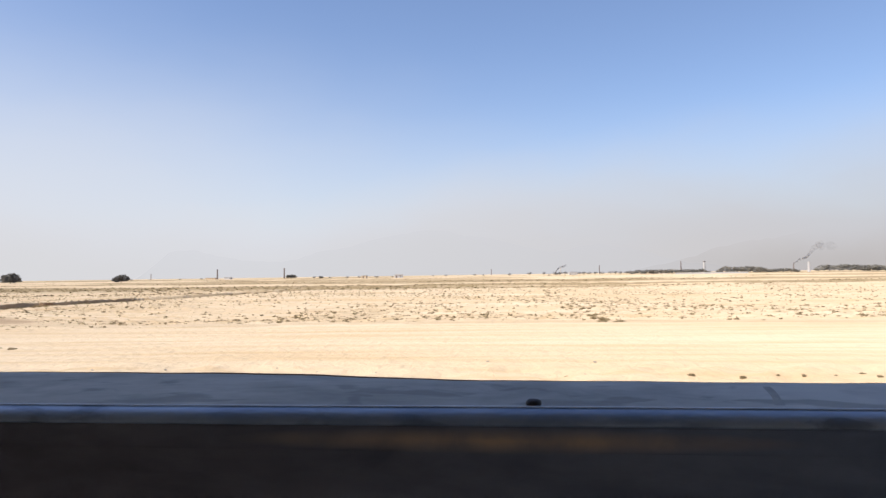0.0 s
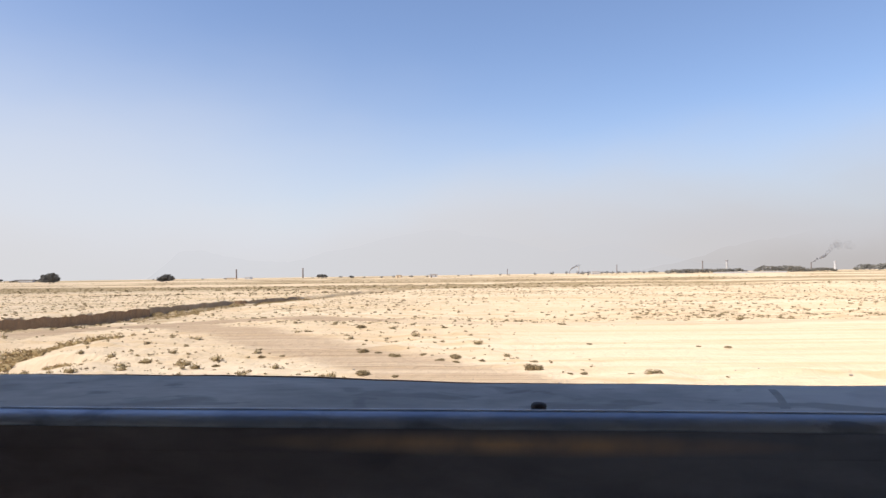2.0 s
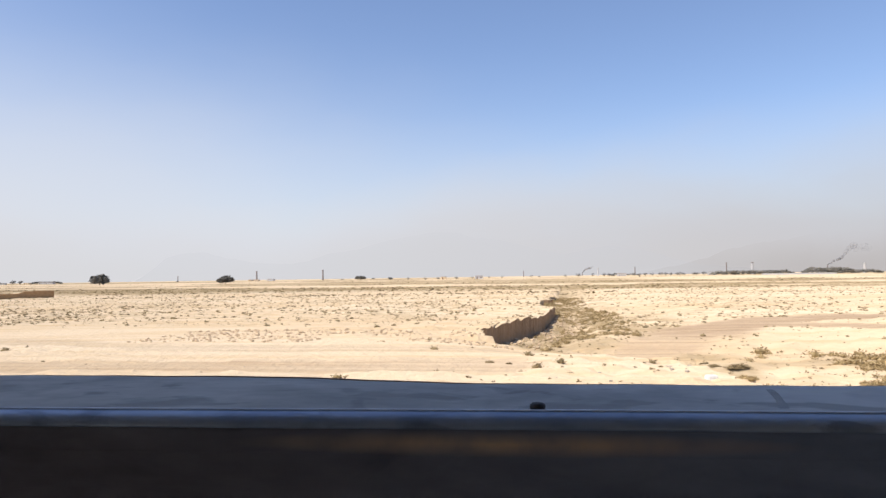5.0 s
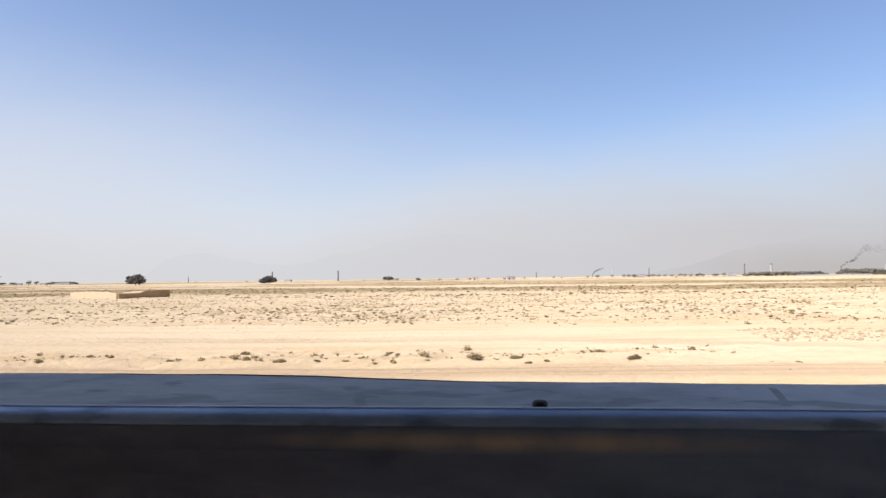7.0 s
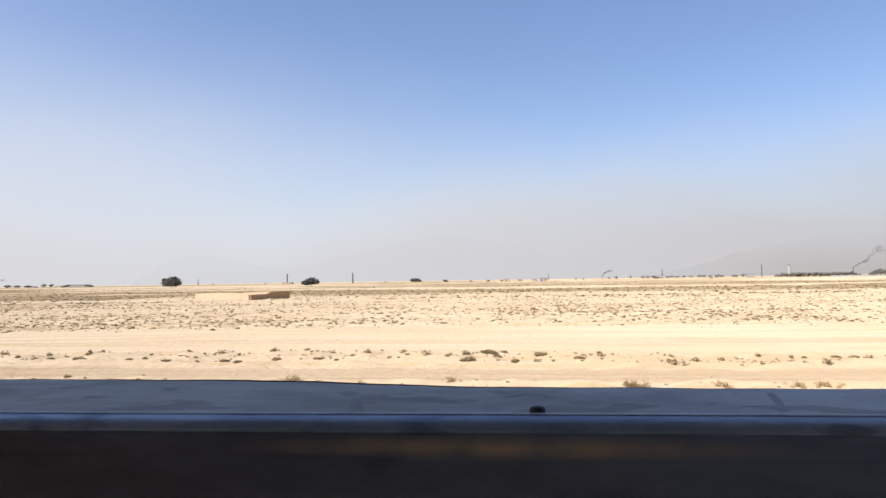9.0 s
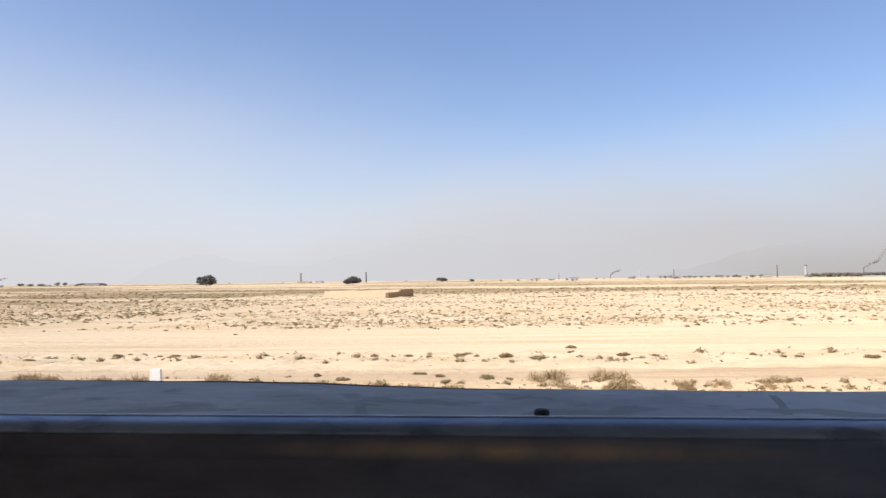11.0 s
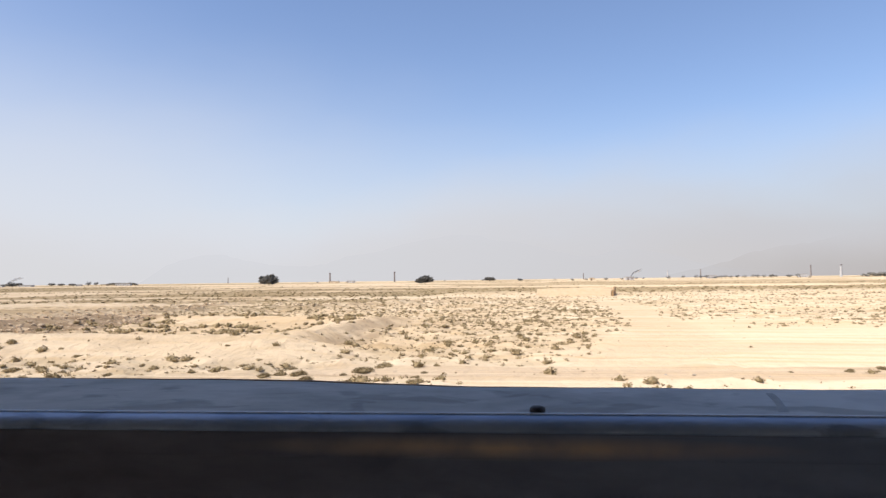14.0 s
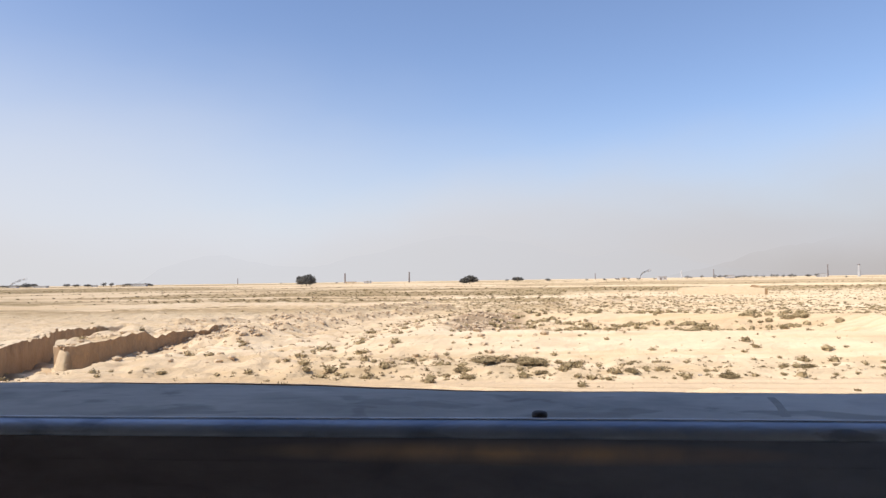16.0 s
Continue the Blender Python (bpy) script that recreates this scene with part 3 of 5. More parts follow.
# ---------- the coach: one bay after another along the whole run ----------
def bay_paint(name, dark, light, rough, scale, flat, spread, patch=None, shift=None, metal=0.0, spec=0.3, bump=0.0006):
    """Old paint whose smears run along the coach and join from bay to bay; patch: an odd colour in blots; shift:
    colours mixed in towards the end that gets more light.
    """
    m = bpy.data.materials.new(name)
    m.use_nodes = True
    n, l = m.node_tree.nodes, m.node_tree.links
    b = n["Principled BSDF"]
    b.inputs["Roughness"].default_value, b.inputs["Metallic"].default_value, b.inputs["Specular IOR Level"].default_value = rough, metal, spec

    def maths(op, a, c):
        q = n.new("ShaderNodeMath"); q.operation = op
        for i, v in enumerate((a, c)):
            if isinstance(v, (int, float)):
                q.inputs[i].default_value = v
            else:
                l.new(v, q.inputs[i])
        return q.outputs[0]

    def mixed_colour(f, a, c):
        q = n.new("ShaderNodeMix"); q.data_type = 'RGBA'
        l.new(f, q.inputs["Factor"])
        for key, v in (("A", a), ("B", c)):
            if isinstance(v, tuple):
                q.inputs[key].default_value = (*v, 1)
            else:
                l.new(v, q.inputs[key])
        return q.outputs["Result"]

    tc, xyz, ring = n.new("ShaderNodeTexCoord"), n.new("ShaderNodeSeparateXYZ"), n.new("ShaderNodeCombineXYZ")
    l.new(tc.outputs["Object"], xyz.inputs[0])
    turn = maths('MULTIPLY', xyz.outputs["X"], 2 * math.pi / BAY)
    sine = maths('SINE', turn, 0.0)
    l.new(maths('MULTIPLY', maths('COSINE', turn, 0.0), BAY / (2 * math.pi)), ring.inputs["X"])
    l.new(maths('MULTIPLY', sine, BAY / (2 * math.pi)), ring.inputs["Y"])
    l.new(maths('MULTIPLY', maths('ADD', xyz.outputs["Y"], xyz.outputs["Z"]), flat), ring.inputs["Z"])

    def smears(k, detail=5.0):
        t = n.new("ShaderNodeTexNoise")
        l.new(ring.outputs[0], t.inputs["Vector"])
        t.inputs["Scale"].default_value, t.inputs["Detail"].default_value, t.inputs["Distortion"].default_value = k, detail, 0.6
        return t.outputs["Fac"]

    def ranged(v, lo, hi, top=1.0):
        q = n.new("ShaderNodeMapRange")
        l.new(v, q.inputs["Value"])
        q.inputs["From Min"].default_value, q.inputs["From Max"].default_value, q.inputs["To Max"].default_value = lo, hi, top
        return q.outputs[0]

    both = maths('ADD', maths('MULTIPLY', smears(scale), 0.75), maths('MULTIPLY', smears(scale * 4.1), 0.25))
    col = mixed_colour(ranged(both, *spread), dark, light)
    # uneven light along the bay, painted as a change of colour
    if shift:
        col = mixed_colour(ranged(sine, -1.0, 1.0, 0.85), col, mixed_colour(ranged(both, *spread), *shift))
    if patch:
        col = mixed_colour(ranged(smears(scale * 2.3), 0.56, 0.63, 0.6), col, patch)
    l.new(col, b.inputs["Base Color"])
    bp = n.new("ShaderNodeBump")
    bp.inputs["Strength"].default_value, bp.inputs["Distance"].default_value = 1.0, bump
    l.new(smears(scale * 4), bp.inputs["Height"]); l.new(bp.outputs[0], b.inputs["Normal"])
    return m


PAINT = bay_paint("ledge_paint", (0.27, 0.25, 0.215), (0.50, 0.465, 0.41), 0.55, 6.5, 1.5, (0.38, 0.60), (0.17, 0.16, 0.145), ((0.37, 0.365, 0.355), (0.66, 0.64, 0.60)), spec=0.25, bump=0.0012)
LIP_PAINT = bay_paint("lip_paint", (0.33, 0.42, 0.56), (0.62, 0.71, 0.82), 0.36, 6.0, 2.0, (0.36, 0.62), (0.22, 0.27, 0.36), metal=0.35, spec=0.5)


def lit_panel_paint():
    """Near-black paint, navy further along where more light falls, with a brown highlight painted over one stretch of
    the bead.
    """
    m = bay_paint("panel_paint_brown_highlight", (0.20, 0.168, 0.182), (0.34, 0.30, 0.315), 0.55, 6.0, 3.0, (0.35, 0.65), None, ((0.26, 0.32, 0.45), (0.43, 0.50, 0.64)), spec=0.3)
    n, l = m.node_tree.nodes, m.node_tree.links
    b = n["Principled BSDF"]
    tc, mp, ball = n.new("ShaderNodeTexCoord"), n.new("ShaderNodeMapping"), n.new("ShaderNodeTexGradient")
    ball.gradient_type = 'SPHERICAL'
    mp.inputs["Location"].default_value, mp.inputs["Scale"].default_value = (0.03, 0, 12.4), (4.6, 0.0, 100.0)
    l.new(tc.outputs["Object"], mp.inputs["Vector"]); l.new(mp.outputs[0], ball.inputs["Vector"])
    # brown streak of reflected light, broken up and mixed into the colour
    sheen, worn = n.new("ShaderNodeTexNoise"), n.new("ShaderNodeMath")
    sheen.inputs["Scale"].default_value, sheen.inputs["Detail"].default_value = 30.0, 4.0
    l.new(tc.outputs["Object"], sheen.inputs["Vector"])
    gain = n.new("ShaderNodeMapRange")
    l.new(sheen.outputs["Fac"], gain.inputs["Value"])
    gain.inputs["From Min"].default_value, gain.inputs["From Max"].default_value = 0.3, 0.65
    gain.inputs["To Min"].default_value, gain.inputs["To Max"].default_value = 0.55, 1.25
    worn.operation = 'MULTIPLY'
    l.new(ball.outputs["Fac"], worn.inputs[0]); l.new(gain.outputs[0], worn.inputs[1])
    mix = n.new("ShaderNodeMix"); mix.data_type = 'RGBA'
    old = b.inputs["Base Color"].links[0].from_socket
    l.new(worn.outputs[0], mix.inputs["Factor"]); l.new(old, mix.inputs["A"])
    mix.inputs["B"].default_value = (0.92, 0.68, 0.47, 1)
    l.new(mix.outputs["Result"], b.inputs["Base Color"])
    return m


LIT_PANEL = lit_panel_paint()
RUST = material("rusty_edge", (0.42, 0.25, 0.14), 0.85, (0.22, 0.13, 0.075), 20.0, (0.4, 1, 1), 0.0006, 60.0)
BOLT = material("bolt_iron", (0.03, 0.028, 0.028), 0.6, (0.07, 0.05, 0.04), 60.0, bump=0.0004)
WELD = material("weld_steel", (0.27, 0.26, 0.24), 0.6, (0.36, 0.34, 0.31), 60.0, bump=0.0004)
# pale colour imitating the sky's highlight along the lip
LIP_GLINT = bay_paint("lip_glint", (0.62, 0.63, 0.65), (0.86, 0.87, 0.88), 0.5, 14.0, 3.0, (0.36, 0.56), spec=0.3)
INSIDE = material("coach_lining", (0.16, 0.15, 0.135), 0.7, (0.11, 0.10, 0.095), 2.0, bump=0.002)
COACH = material("coach_steel", (0.05, 0.09, 0.06), 0.5, (0.07, 0.11, 0.075), 1.0, bump=0.002)


def outer_edge(x):
    """How far out the bent ledge reaches at x metres along its bay."""
    return 0.622 + 0.052 * (1 - float(smooth(-0.34, 0.06, x))) - 0.010 * float(smooth(0.05, 0.45, x)) + 0.062 * float(smooth(0.46, 0.82, x)) + 0.002 * math.sin(22.628 * x) + 0.0015 * math.sin(60.342 * x + 1)


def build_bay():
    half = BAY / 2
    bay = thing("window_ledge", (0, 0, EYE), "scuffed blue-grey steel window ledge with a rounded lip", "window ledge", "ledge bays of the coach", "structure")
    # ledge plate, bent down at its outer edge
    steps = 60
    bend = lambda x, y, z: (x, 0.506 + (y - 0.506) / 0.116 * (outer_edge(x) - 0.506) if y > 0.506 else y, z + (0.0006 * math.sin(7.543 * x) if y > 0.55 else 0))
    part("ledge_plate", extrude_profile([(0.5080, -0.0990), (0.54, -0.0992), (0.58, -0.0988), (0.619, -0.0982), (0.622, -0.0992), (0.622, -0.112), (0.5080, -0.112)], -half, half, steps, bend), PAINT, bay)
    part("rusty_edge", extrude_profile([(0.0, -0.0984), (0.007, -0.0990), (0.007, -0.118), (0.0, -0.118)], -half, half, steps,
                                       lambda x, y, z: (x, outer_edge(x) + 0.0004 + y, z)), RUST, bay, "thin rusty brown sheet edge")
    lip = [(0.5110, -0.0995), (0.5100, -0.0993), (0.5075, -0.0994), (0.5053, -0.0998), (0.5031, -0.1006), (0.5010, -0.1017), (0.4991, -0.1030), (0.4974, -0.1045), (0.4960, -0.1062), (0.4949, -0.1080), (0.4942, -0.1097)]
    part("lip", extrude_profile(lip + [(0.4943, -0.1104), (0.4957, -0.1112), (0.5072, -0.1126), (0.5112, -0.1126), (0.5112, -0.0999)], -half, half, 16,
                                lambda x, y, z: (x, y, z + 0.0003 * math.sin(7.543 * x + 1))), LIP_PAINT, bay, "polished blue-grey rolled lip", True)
    # added pale strip in place of the highlight on the lip's top
    sheen = [(0.5078 + 0.0026 * math.cos(a), -0.0994 + 0.0007 * math.sin(a)) for a in [math.radians(d) for d in range(0, 181, 15)]]
    part("glint_strip", extrude_profile(sheen, -half, half, 16, lambda x, y, z: (x, y, z + 0.0003 * math.sin(7.543 * x + 1))), LIP_GLINT, bay, "thin pale strip imitating the sky's glint on the lip", True)
    part("inner_panel", extrude_profile([(0.5073, -0.1128), (0.512, -0.1128), (0.512, -0.80), (0.5073, -0.80)], -half, half, 1), LIT_PANEL, bay, "near-black wall panel with a painted brown highlight")
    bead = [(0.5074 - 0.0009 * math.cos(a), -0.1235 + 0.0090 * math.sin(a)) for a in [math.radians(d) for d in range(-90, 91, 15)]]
    part("bead", extrude_profile(bead, -half, half, 1), LIT_PANEL, bay, "dark bead with a painted brown highlight", True)
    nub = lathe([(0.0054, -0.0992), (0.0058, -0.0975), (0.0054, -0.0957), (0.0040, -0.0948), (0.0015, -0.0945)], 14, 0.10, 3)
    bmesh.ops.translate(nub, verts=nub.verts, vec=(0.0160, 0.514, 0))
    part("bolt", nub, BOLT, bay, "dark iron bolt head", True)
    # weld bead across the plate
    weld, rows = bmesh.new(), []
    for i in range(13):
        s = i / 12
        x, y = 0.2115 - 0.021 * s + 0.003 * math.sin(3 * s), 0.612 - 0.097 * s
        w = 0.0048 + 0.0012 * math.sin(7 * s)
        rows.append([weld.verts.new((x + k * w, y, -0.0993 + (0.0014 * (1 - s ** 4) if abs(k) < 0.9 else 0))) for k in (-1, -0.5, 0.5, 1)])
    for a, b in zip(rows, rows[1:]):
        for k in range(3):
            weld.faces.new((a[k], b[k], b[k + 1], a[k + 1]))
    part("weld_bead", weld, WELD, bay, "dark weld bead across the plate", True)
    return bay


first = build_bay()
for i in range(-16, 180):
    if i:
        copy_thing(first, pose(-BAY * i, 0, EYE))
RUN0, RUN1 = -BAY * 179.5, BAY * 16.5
# unseen shell of the coach, which keeps the sun off the ledge
setting("wall_window_side", block(RUN0, RUN1, 0.512, 0.60, 1.9, EYE - 0.113), COACH, "dark green painted steel coach side below the windows")
setting("wall_lintel", block(RUN0, RUN1, 0.512, 0.60, EYE + 0.85, EYE + 1.25), COACH, "steel coach side above the window opening")
# the slot between these two is added, sized to light lip and panel
setting("wall_back", block(RUN0, RUN1, -2.35, -2.27, 1.9, EYE - 0.12), INSIDE, "unseen plain coach wall below an added light slot")
setting("wall_back_lintel", block(RUN0, RUN1, -2.35, -2.27, EYE + 0.16, EYE + 1.25), INSIDE, "unseen plain coach wall above an added light slot")
setting("floor", block(RUN0, RUN1, -2.27, 0.512, 2.35, 2.42), INSIDE, "plain coach floor")
setting("ceiling", block(RUN0, RUN1, -2.4, 0.66, EYE + 1.253, EYE + 1.33), INSIDE, "plain coach ceiling")
for end, x in (("front", RUN0), ("rear", RUN1)):
    setting("wall_" + end, block(x - 0.04, x + 0.04, -2.266, 0.508, 2.424, EYE + 1.249), INSIDE, "plain end wall of the coach")


SHRUBS_A = [
    (10.8, 21.8, 0.2), (10.7, 22.7, 0.29), (9.8, 22.5, 0.16), (8.6, 21.8, 0.27), (7.8, 21.7, 0.19), (6.7, 21.4, 0.3), (5.2, 21.4, 0.26), (1.5, 21.9, 0.15), (-24.4, 30.8, 0.46),
    (-25.3, 22.6, 0.27), (-25.5, 31.3, 0.31), (-26.8, 22.6, 0.15), (-28.4, 33.1, 0.22), (-29.1, 22.5, 0.67), (-29.8, 22.8, 0.24), (-30.1, 32.8, 0.39), (-31.2, 24.2, 0.22), (-31.2, 23.5, 0.38),
    (-31.7, 23.2, 0.25), (-32.7, 24.6, 0.4), (-32.8, 26.2, 0.33), (-33, 23.8, 0.74), (-33.8, 25.9, 0.18), (-34.8, 26.4, 0.32), (-35.8, 26.2, 0.35), (-35.9, 27.2, 0.79), (-36.4, 39.1, 0.28),
    (-36.4, 26.4, 0.4), (-36.9, 28, 0.24), (-37.4, 28.8, 0.49), (-37.4, 22.3, 0.31), (-38.5, 28.2, 0.54)]
SHRUBS_B = [
    (-38.6, 22.6, 0.69), (-39.5, 29.5, 0.44), (-40.2, 29.7, 0.64), (-40.7, 30.9, 0.26), (-41, 23.2, 0.27), (-42.4, 25.6, 0.21), (-43.5, 43.3, 0.8), (-43.6, 28.8, 0.29), (-44.4, 28.5, 0.42),
    (-44.4, 22.4, 0.3), (-44.9, 25, 0.29), (-45.5, 31.2, 0.26), (-73.5, 32.1, 1.43), (-74.2, 34.7, 0.49), (-74.3, 32.5, 0.58), (-74.9, 38.6, 0.53), (-78.2, 25.1, 0.31), (-79, 25.7, 0.22),
    (-83.6, 26.1, 0.3), (-84.3, 26.7, 0.44), (-100.5, 25.9, 0.15), (-103, 26.8, 0.21), (-104, 27, 0.27), (-106.1, 26.9, 0.28), (-107, 27, 0.28), (-112, 27.7, 0.61), (-115.4, 27.3, 0.38),
    (-116.1, 27.1, 0.42), (-116.5, 29.5, 0.61), (-117.4, 29.4, 0.25), (-118.4, 29.6, 0.9), (-120.4, 29.2, 0.34)]
SHRUBS_C = [
    (-121.9, 29.2, 0.39), (-122, 31.4, 0.42), (-122.5, 31.6, 0.42), (-123.8, 28.5, 0.38), (-123.9, 31.2, 0.36), (-125, 28.3, 0.38), (-126.5, 28, 0.7), (-128, 28.2, 0.42), (-129.4, 31.4, 0.58),
    (-130.7, 29.3, 0.15), (-131.7, 28.8, 0.34), (-135.7, 30.4, 0.32), (-136.5, 30.3, 0.48), (-137.6, 30.7, 0.38), (-142, 31.2, 0.29), (-145.6, 31.1, 0.25), (-146.9, 30.9, 0.44), (-147.2, 29.7, 0.49),
    (-148.8, 30.7, 0.58), (-149.9, 29.5, 0.49), (-150.4, 32, 0.41), (-150.6, 30.8, 0.46), (-151.1, 31.9, 0.95), (-151.9, 29.3, 0.78), (-152.9, 30.2, 0.35), (-154.7, 30.6, 0.36), (-155.5, 30.5, 0.36),
    (-157.1, 30.1, 0.36), (-157.7, 29.6, 0.36), (-158.6, 30.1, 0.57), (-159.4, 30.4, 0.37), (-160.4, 29.5, 0.52)]
SHRUBS_D = [
    (-161.8, 28.6, 0.51), (-162.5, 29, 0.47), (-163.8, 28.9, 0.32), (-164.9, 28.3, 0.58), (-165.5, 30.8, 0.34), (-166.9, 30.2, 0.52), (-167.3, 29.6, 0.46), (-169, 28.5, 0.57), (-171.3, 29.9, 0.36),
    (-172, 29.7, 0.37), (-173.1, 30, 0.44), (-177, 30.8, 0.56), (-178.3, 31, 0.84), (-180.3, 34.3, 0.9), (-180.3, 29.9, 0.32), (-180.6, 31, 0.38), (-182, 30.1, 1.31), (-182.3, 24.4, 0.35),
    (-183.3, 23.8, 0.33), (-183.5, 30.3, 0.78), (-184.1, 24, 0.63), (-184.8, 30.9, 0.37), (-185.5, 31.4, 0.95), (-185.5, 23.6, 0.52), (-185.9, 24.8, 0.42), (-186.6, 25.5, 0.52), (-186.9, 30.3, 0.3),
    (-187.9, 30.9, 0.51), (-189.2, 23.8, 0.55), (-189.5, 31.1, 0.47), (-190.4, 24.9, 0.49), (-191.5, 24.8, 0.25)]
SHRUBS_E = [
    (-196.8, 31.5, 0.37), (-198.1, 31.3, 0.32), (-199.2, 31.3, 0.59), (-200.5, 32.3, 0.39), (-201.4, 32.5, 0.28), (-202.2, 31.6, 0.61), (-205.3, 31.4, 0.34), (-205.8, 30.1, 0.55), (-206.8, 29.3, 0.66),
    (-207.7, 29.1, 0.5), (-209.8, 27.8, 0.44), (-216.5, 26.4, 0.27), (-217.5, 26.3, 0.54), (-219.3, 26.2, 0.55), (-220.2, 26.1, 0.46), (-220.6, 25.6, 0.35), (-221.3, 25.9, 0.33), (-221.7, 25.1, 0.47),
    (-223.7, 25, 0.24), (-230.8, 25, 0.17), (-233.6, 27.7, 0.24), (-236.2, 26.1, 0.33), (-236.5, 24.7, 0.35), (-236.5, 21.9, 0.6), (-236.7, 23.5, 0.38), (-238.3, 26.2, 1.05), (-238.4, 21.3, 1.13),
    (-238.8, 24.8, 1.05), (-239.3, 23.9, 0.36), (-240.3, 22.5, 0.77), (-240.9, 23.9, 0.73), (-241.6, 25.3, 0.49)]
SHRUBS_F = [
    (-241.7, 24.1, 0.85), (-242.1, 23.5, 0.79), (-245.8, 29, 0.29), (-246.2, 24.5, 0.28), (-246.9, 37.3, 0.37), (-248.1, 26.2, 0.3), (-248.1, 23.8, 0.4), (-249.3, 35.5, 0.3), (-249.4, 25.4, 0.38),
    (-250.1, 24.2, 0.32), (-251.5, 24.9, 0.63), (-251.9, 27.8, 0.42), (-252.5, 24.7, 0.72), (-252.7, 27.2, 0.28), (-253.9, 38.5, 0.7), (-254.3, 36.2, 0.45), (-254.7, 26.6, 0.39), (-255.8, 25.9, 0.27),
    (-256.3, 25.4, 0.91), (-256.6, 26.5, 0.7), (-257.6, 26.1, 0.52), (-258.3, 44.2, 0.52), (-259.1, 27, 0.37), (-259.7, 25.3, 0.35), (-259.7, 22.7, 0.78), (-259.9, 24.5, 0.32), (-262.5, 24, 0.69),
    (-263, 25.6, 0.51), (-264.2, 27.1, 0.81), (-264.8, 27.3, 0.5), (-265.4, 27.3, 0.45), (-265.5, 24.2, 0.48)]
SHRUBS_G = [
    (-265.9, 26.9, 1.65), (-266.1, 27.6, 0.37), (-266.6, 27, 0.76), (-266.7, 25.5, 0.42), (-267.6, 40.3, 0.53), (-267.6, 27.2, 1.71), (-268.4, 25, 0.83)]
DRY_SHRUBS = [
    (-157.1, 22.5, 1.18), (-155, 22.3, 0.3), (-152.1, 23.4, 0.43), (-146.2, 22.1, 0.48), (-143.3, 22.3, 0.85), (-141.1, 22.5, 0.52), (-140.2, 22.7, 0.53), (-203.4, 23.7, 0.88), (-197.4, 22.7, 1.17),
    (-196.5, 23.2, 0.78), (-193.6, 23, 0.96), (-182, 23.3, 1.05), (-180.1, 23.2, 1.07), (-186.4, 22.1, 0.75), (-209.3, 21.5, 0.43), (-208.3, 21.6, 0.54), (-207.2, 22.2, 0.56), (-205.1, 23, 0.59),
    (-201.5, 24, 0.84), (-200.7, 23.7, 0.93), (-200.1, 23.6, 0.85)]


# ---------- shrubs ----------
def tufts(r, centres, sizes, blades, upright, thick, tall=0.62):
    """Verts and faces of many loose three-cornered leaves and twigs, gathered in clumps."""
    n = len(centres)
    c = np.repeat(centres, blades, axis=0)
    s = np.repeat(sizes, blades)[:, None]
    u = r.normal(size=(n * blades, 3))
    u[:, 2] = np.abs(u[:, 2]) * 0.9 + 0.05
    u /= np.linalg.norm(u, axis=1)[:, None]
    rad = r.random((n * blades, 1)) ** 0.45
    at = c + u * rad * s * np.array([0.5, 0.5, tall])
    grow = u * (1 - upright) + np.array([0, 0, 1.0]) * upright + 0.5 * r.normal(size=(n * blades, 3))
    grow /= np.linalg.norm(grow, axis=1)[:, None]
    grow[:, 2] *= min(1.0, tall * 1.6)
    side = np.cross(grow, r.normal(size=(n * blades, 3)))
    side /= np.linalg.norm(side, axis=1)[:, None] + 1e-9
    length = s * thick[0] * (0.6 + 0.8 * r.random((n * blades, 1)))
    wide = s * thick[1] * (0.6 + 0.8 * r.random((n * blades, 1)))
    v = np.stack([at - side * wide - grow * length * 0.4, at + side * wide - grow * length * 0.4, at + grow * length * 0.6], 1).reshape(-1, 3)
    v[:, 2] = np.maximum(v[:, 2], np.repeat(c[:, 2], 3) - 0.03)
    return v, np.arange(len(v)).reshape(-1, 3)


def domes(r, centres, sizes, tall, sides=5):
    """Low leafy cushions: jittered domes of loose facets."""
    n = len(centres)
    a = 2 * math.pi * (np.arange(sides) / sides)[None, :] + 6.3 * r.random((n, 1))
    rings = []
    for rad, up, shake in ((0.5, -0.05, 0.35), (0.44, 0.55, 0.5)):
        k = rad * (1 - shake / 2 + shake * r.random((n, sides)))
        rings.append(np.stack([np.cos(a) * k * (0.8 + 0.9 * (rad < 0.46) * 0.1), np.sin(a) * k * 0.85, tall * up * (0.7 + 0.6 * r.random((n, sides)))], -1))
    top = np.stack([0.15 * r.normal(size=n), 0.15 * r.normal(size=n), tall * (0.85 + 0.3 * r.random(n))], -1)
    out = []
    for i in range(sides):
        j = (i + 1) % sides
        out += [rings[0][:, i], rings[0][:, j], rings[1][:, j], rings[0][:, i], rings[1][:, j], rings[1][:, i], rings[1][:, i], rings[1][:, j], top]
    v = np.stack(out, 1) * np.asarray(sizes)[:, None, None] + centres[:, None, :]
    return v.reshape(-1, 3)


def loose_mesh(name, v, mat):
    me = bpy.data.meshes.new(name)
    me.vertices.add(len(v))
    me.vertices.foreach_set("co", np.asarray(v, float).ravel())
    me.loops.add(len(v))
    me.loops.foreach_set("vertex_index", np.arange(len(v)))
    me.polygons.add(len(v) // 3)
    me.polygons.foreach_set("loop_start", np.arange(0, len(v), 3))
    me.materials.append(mat)
    me.update(calc_edges=True)
    return me


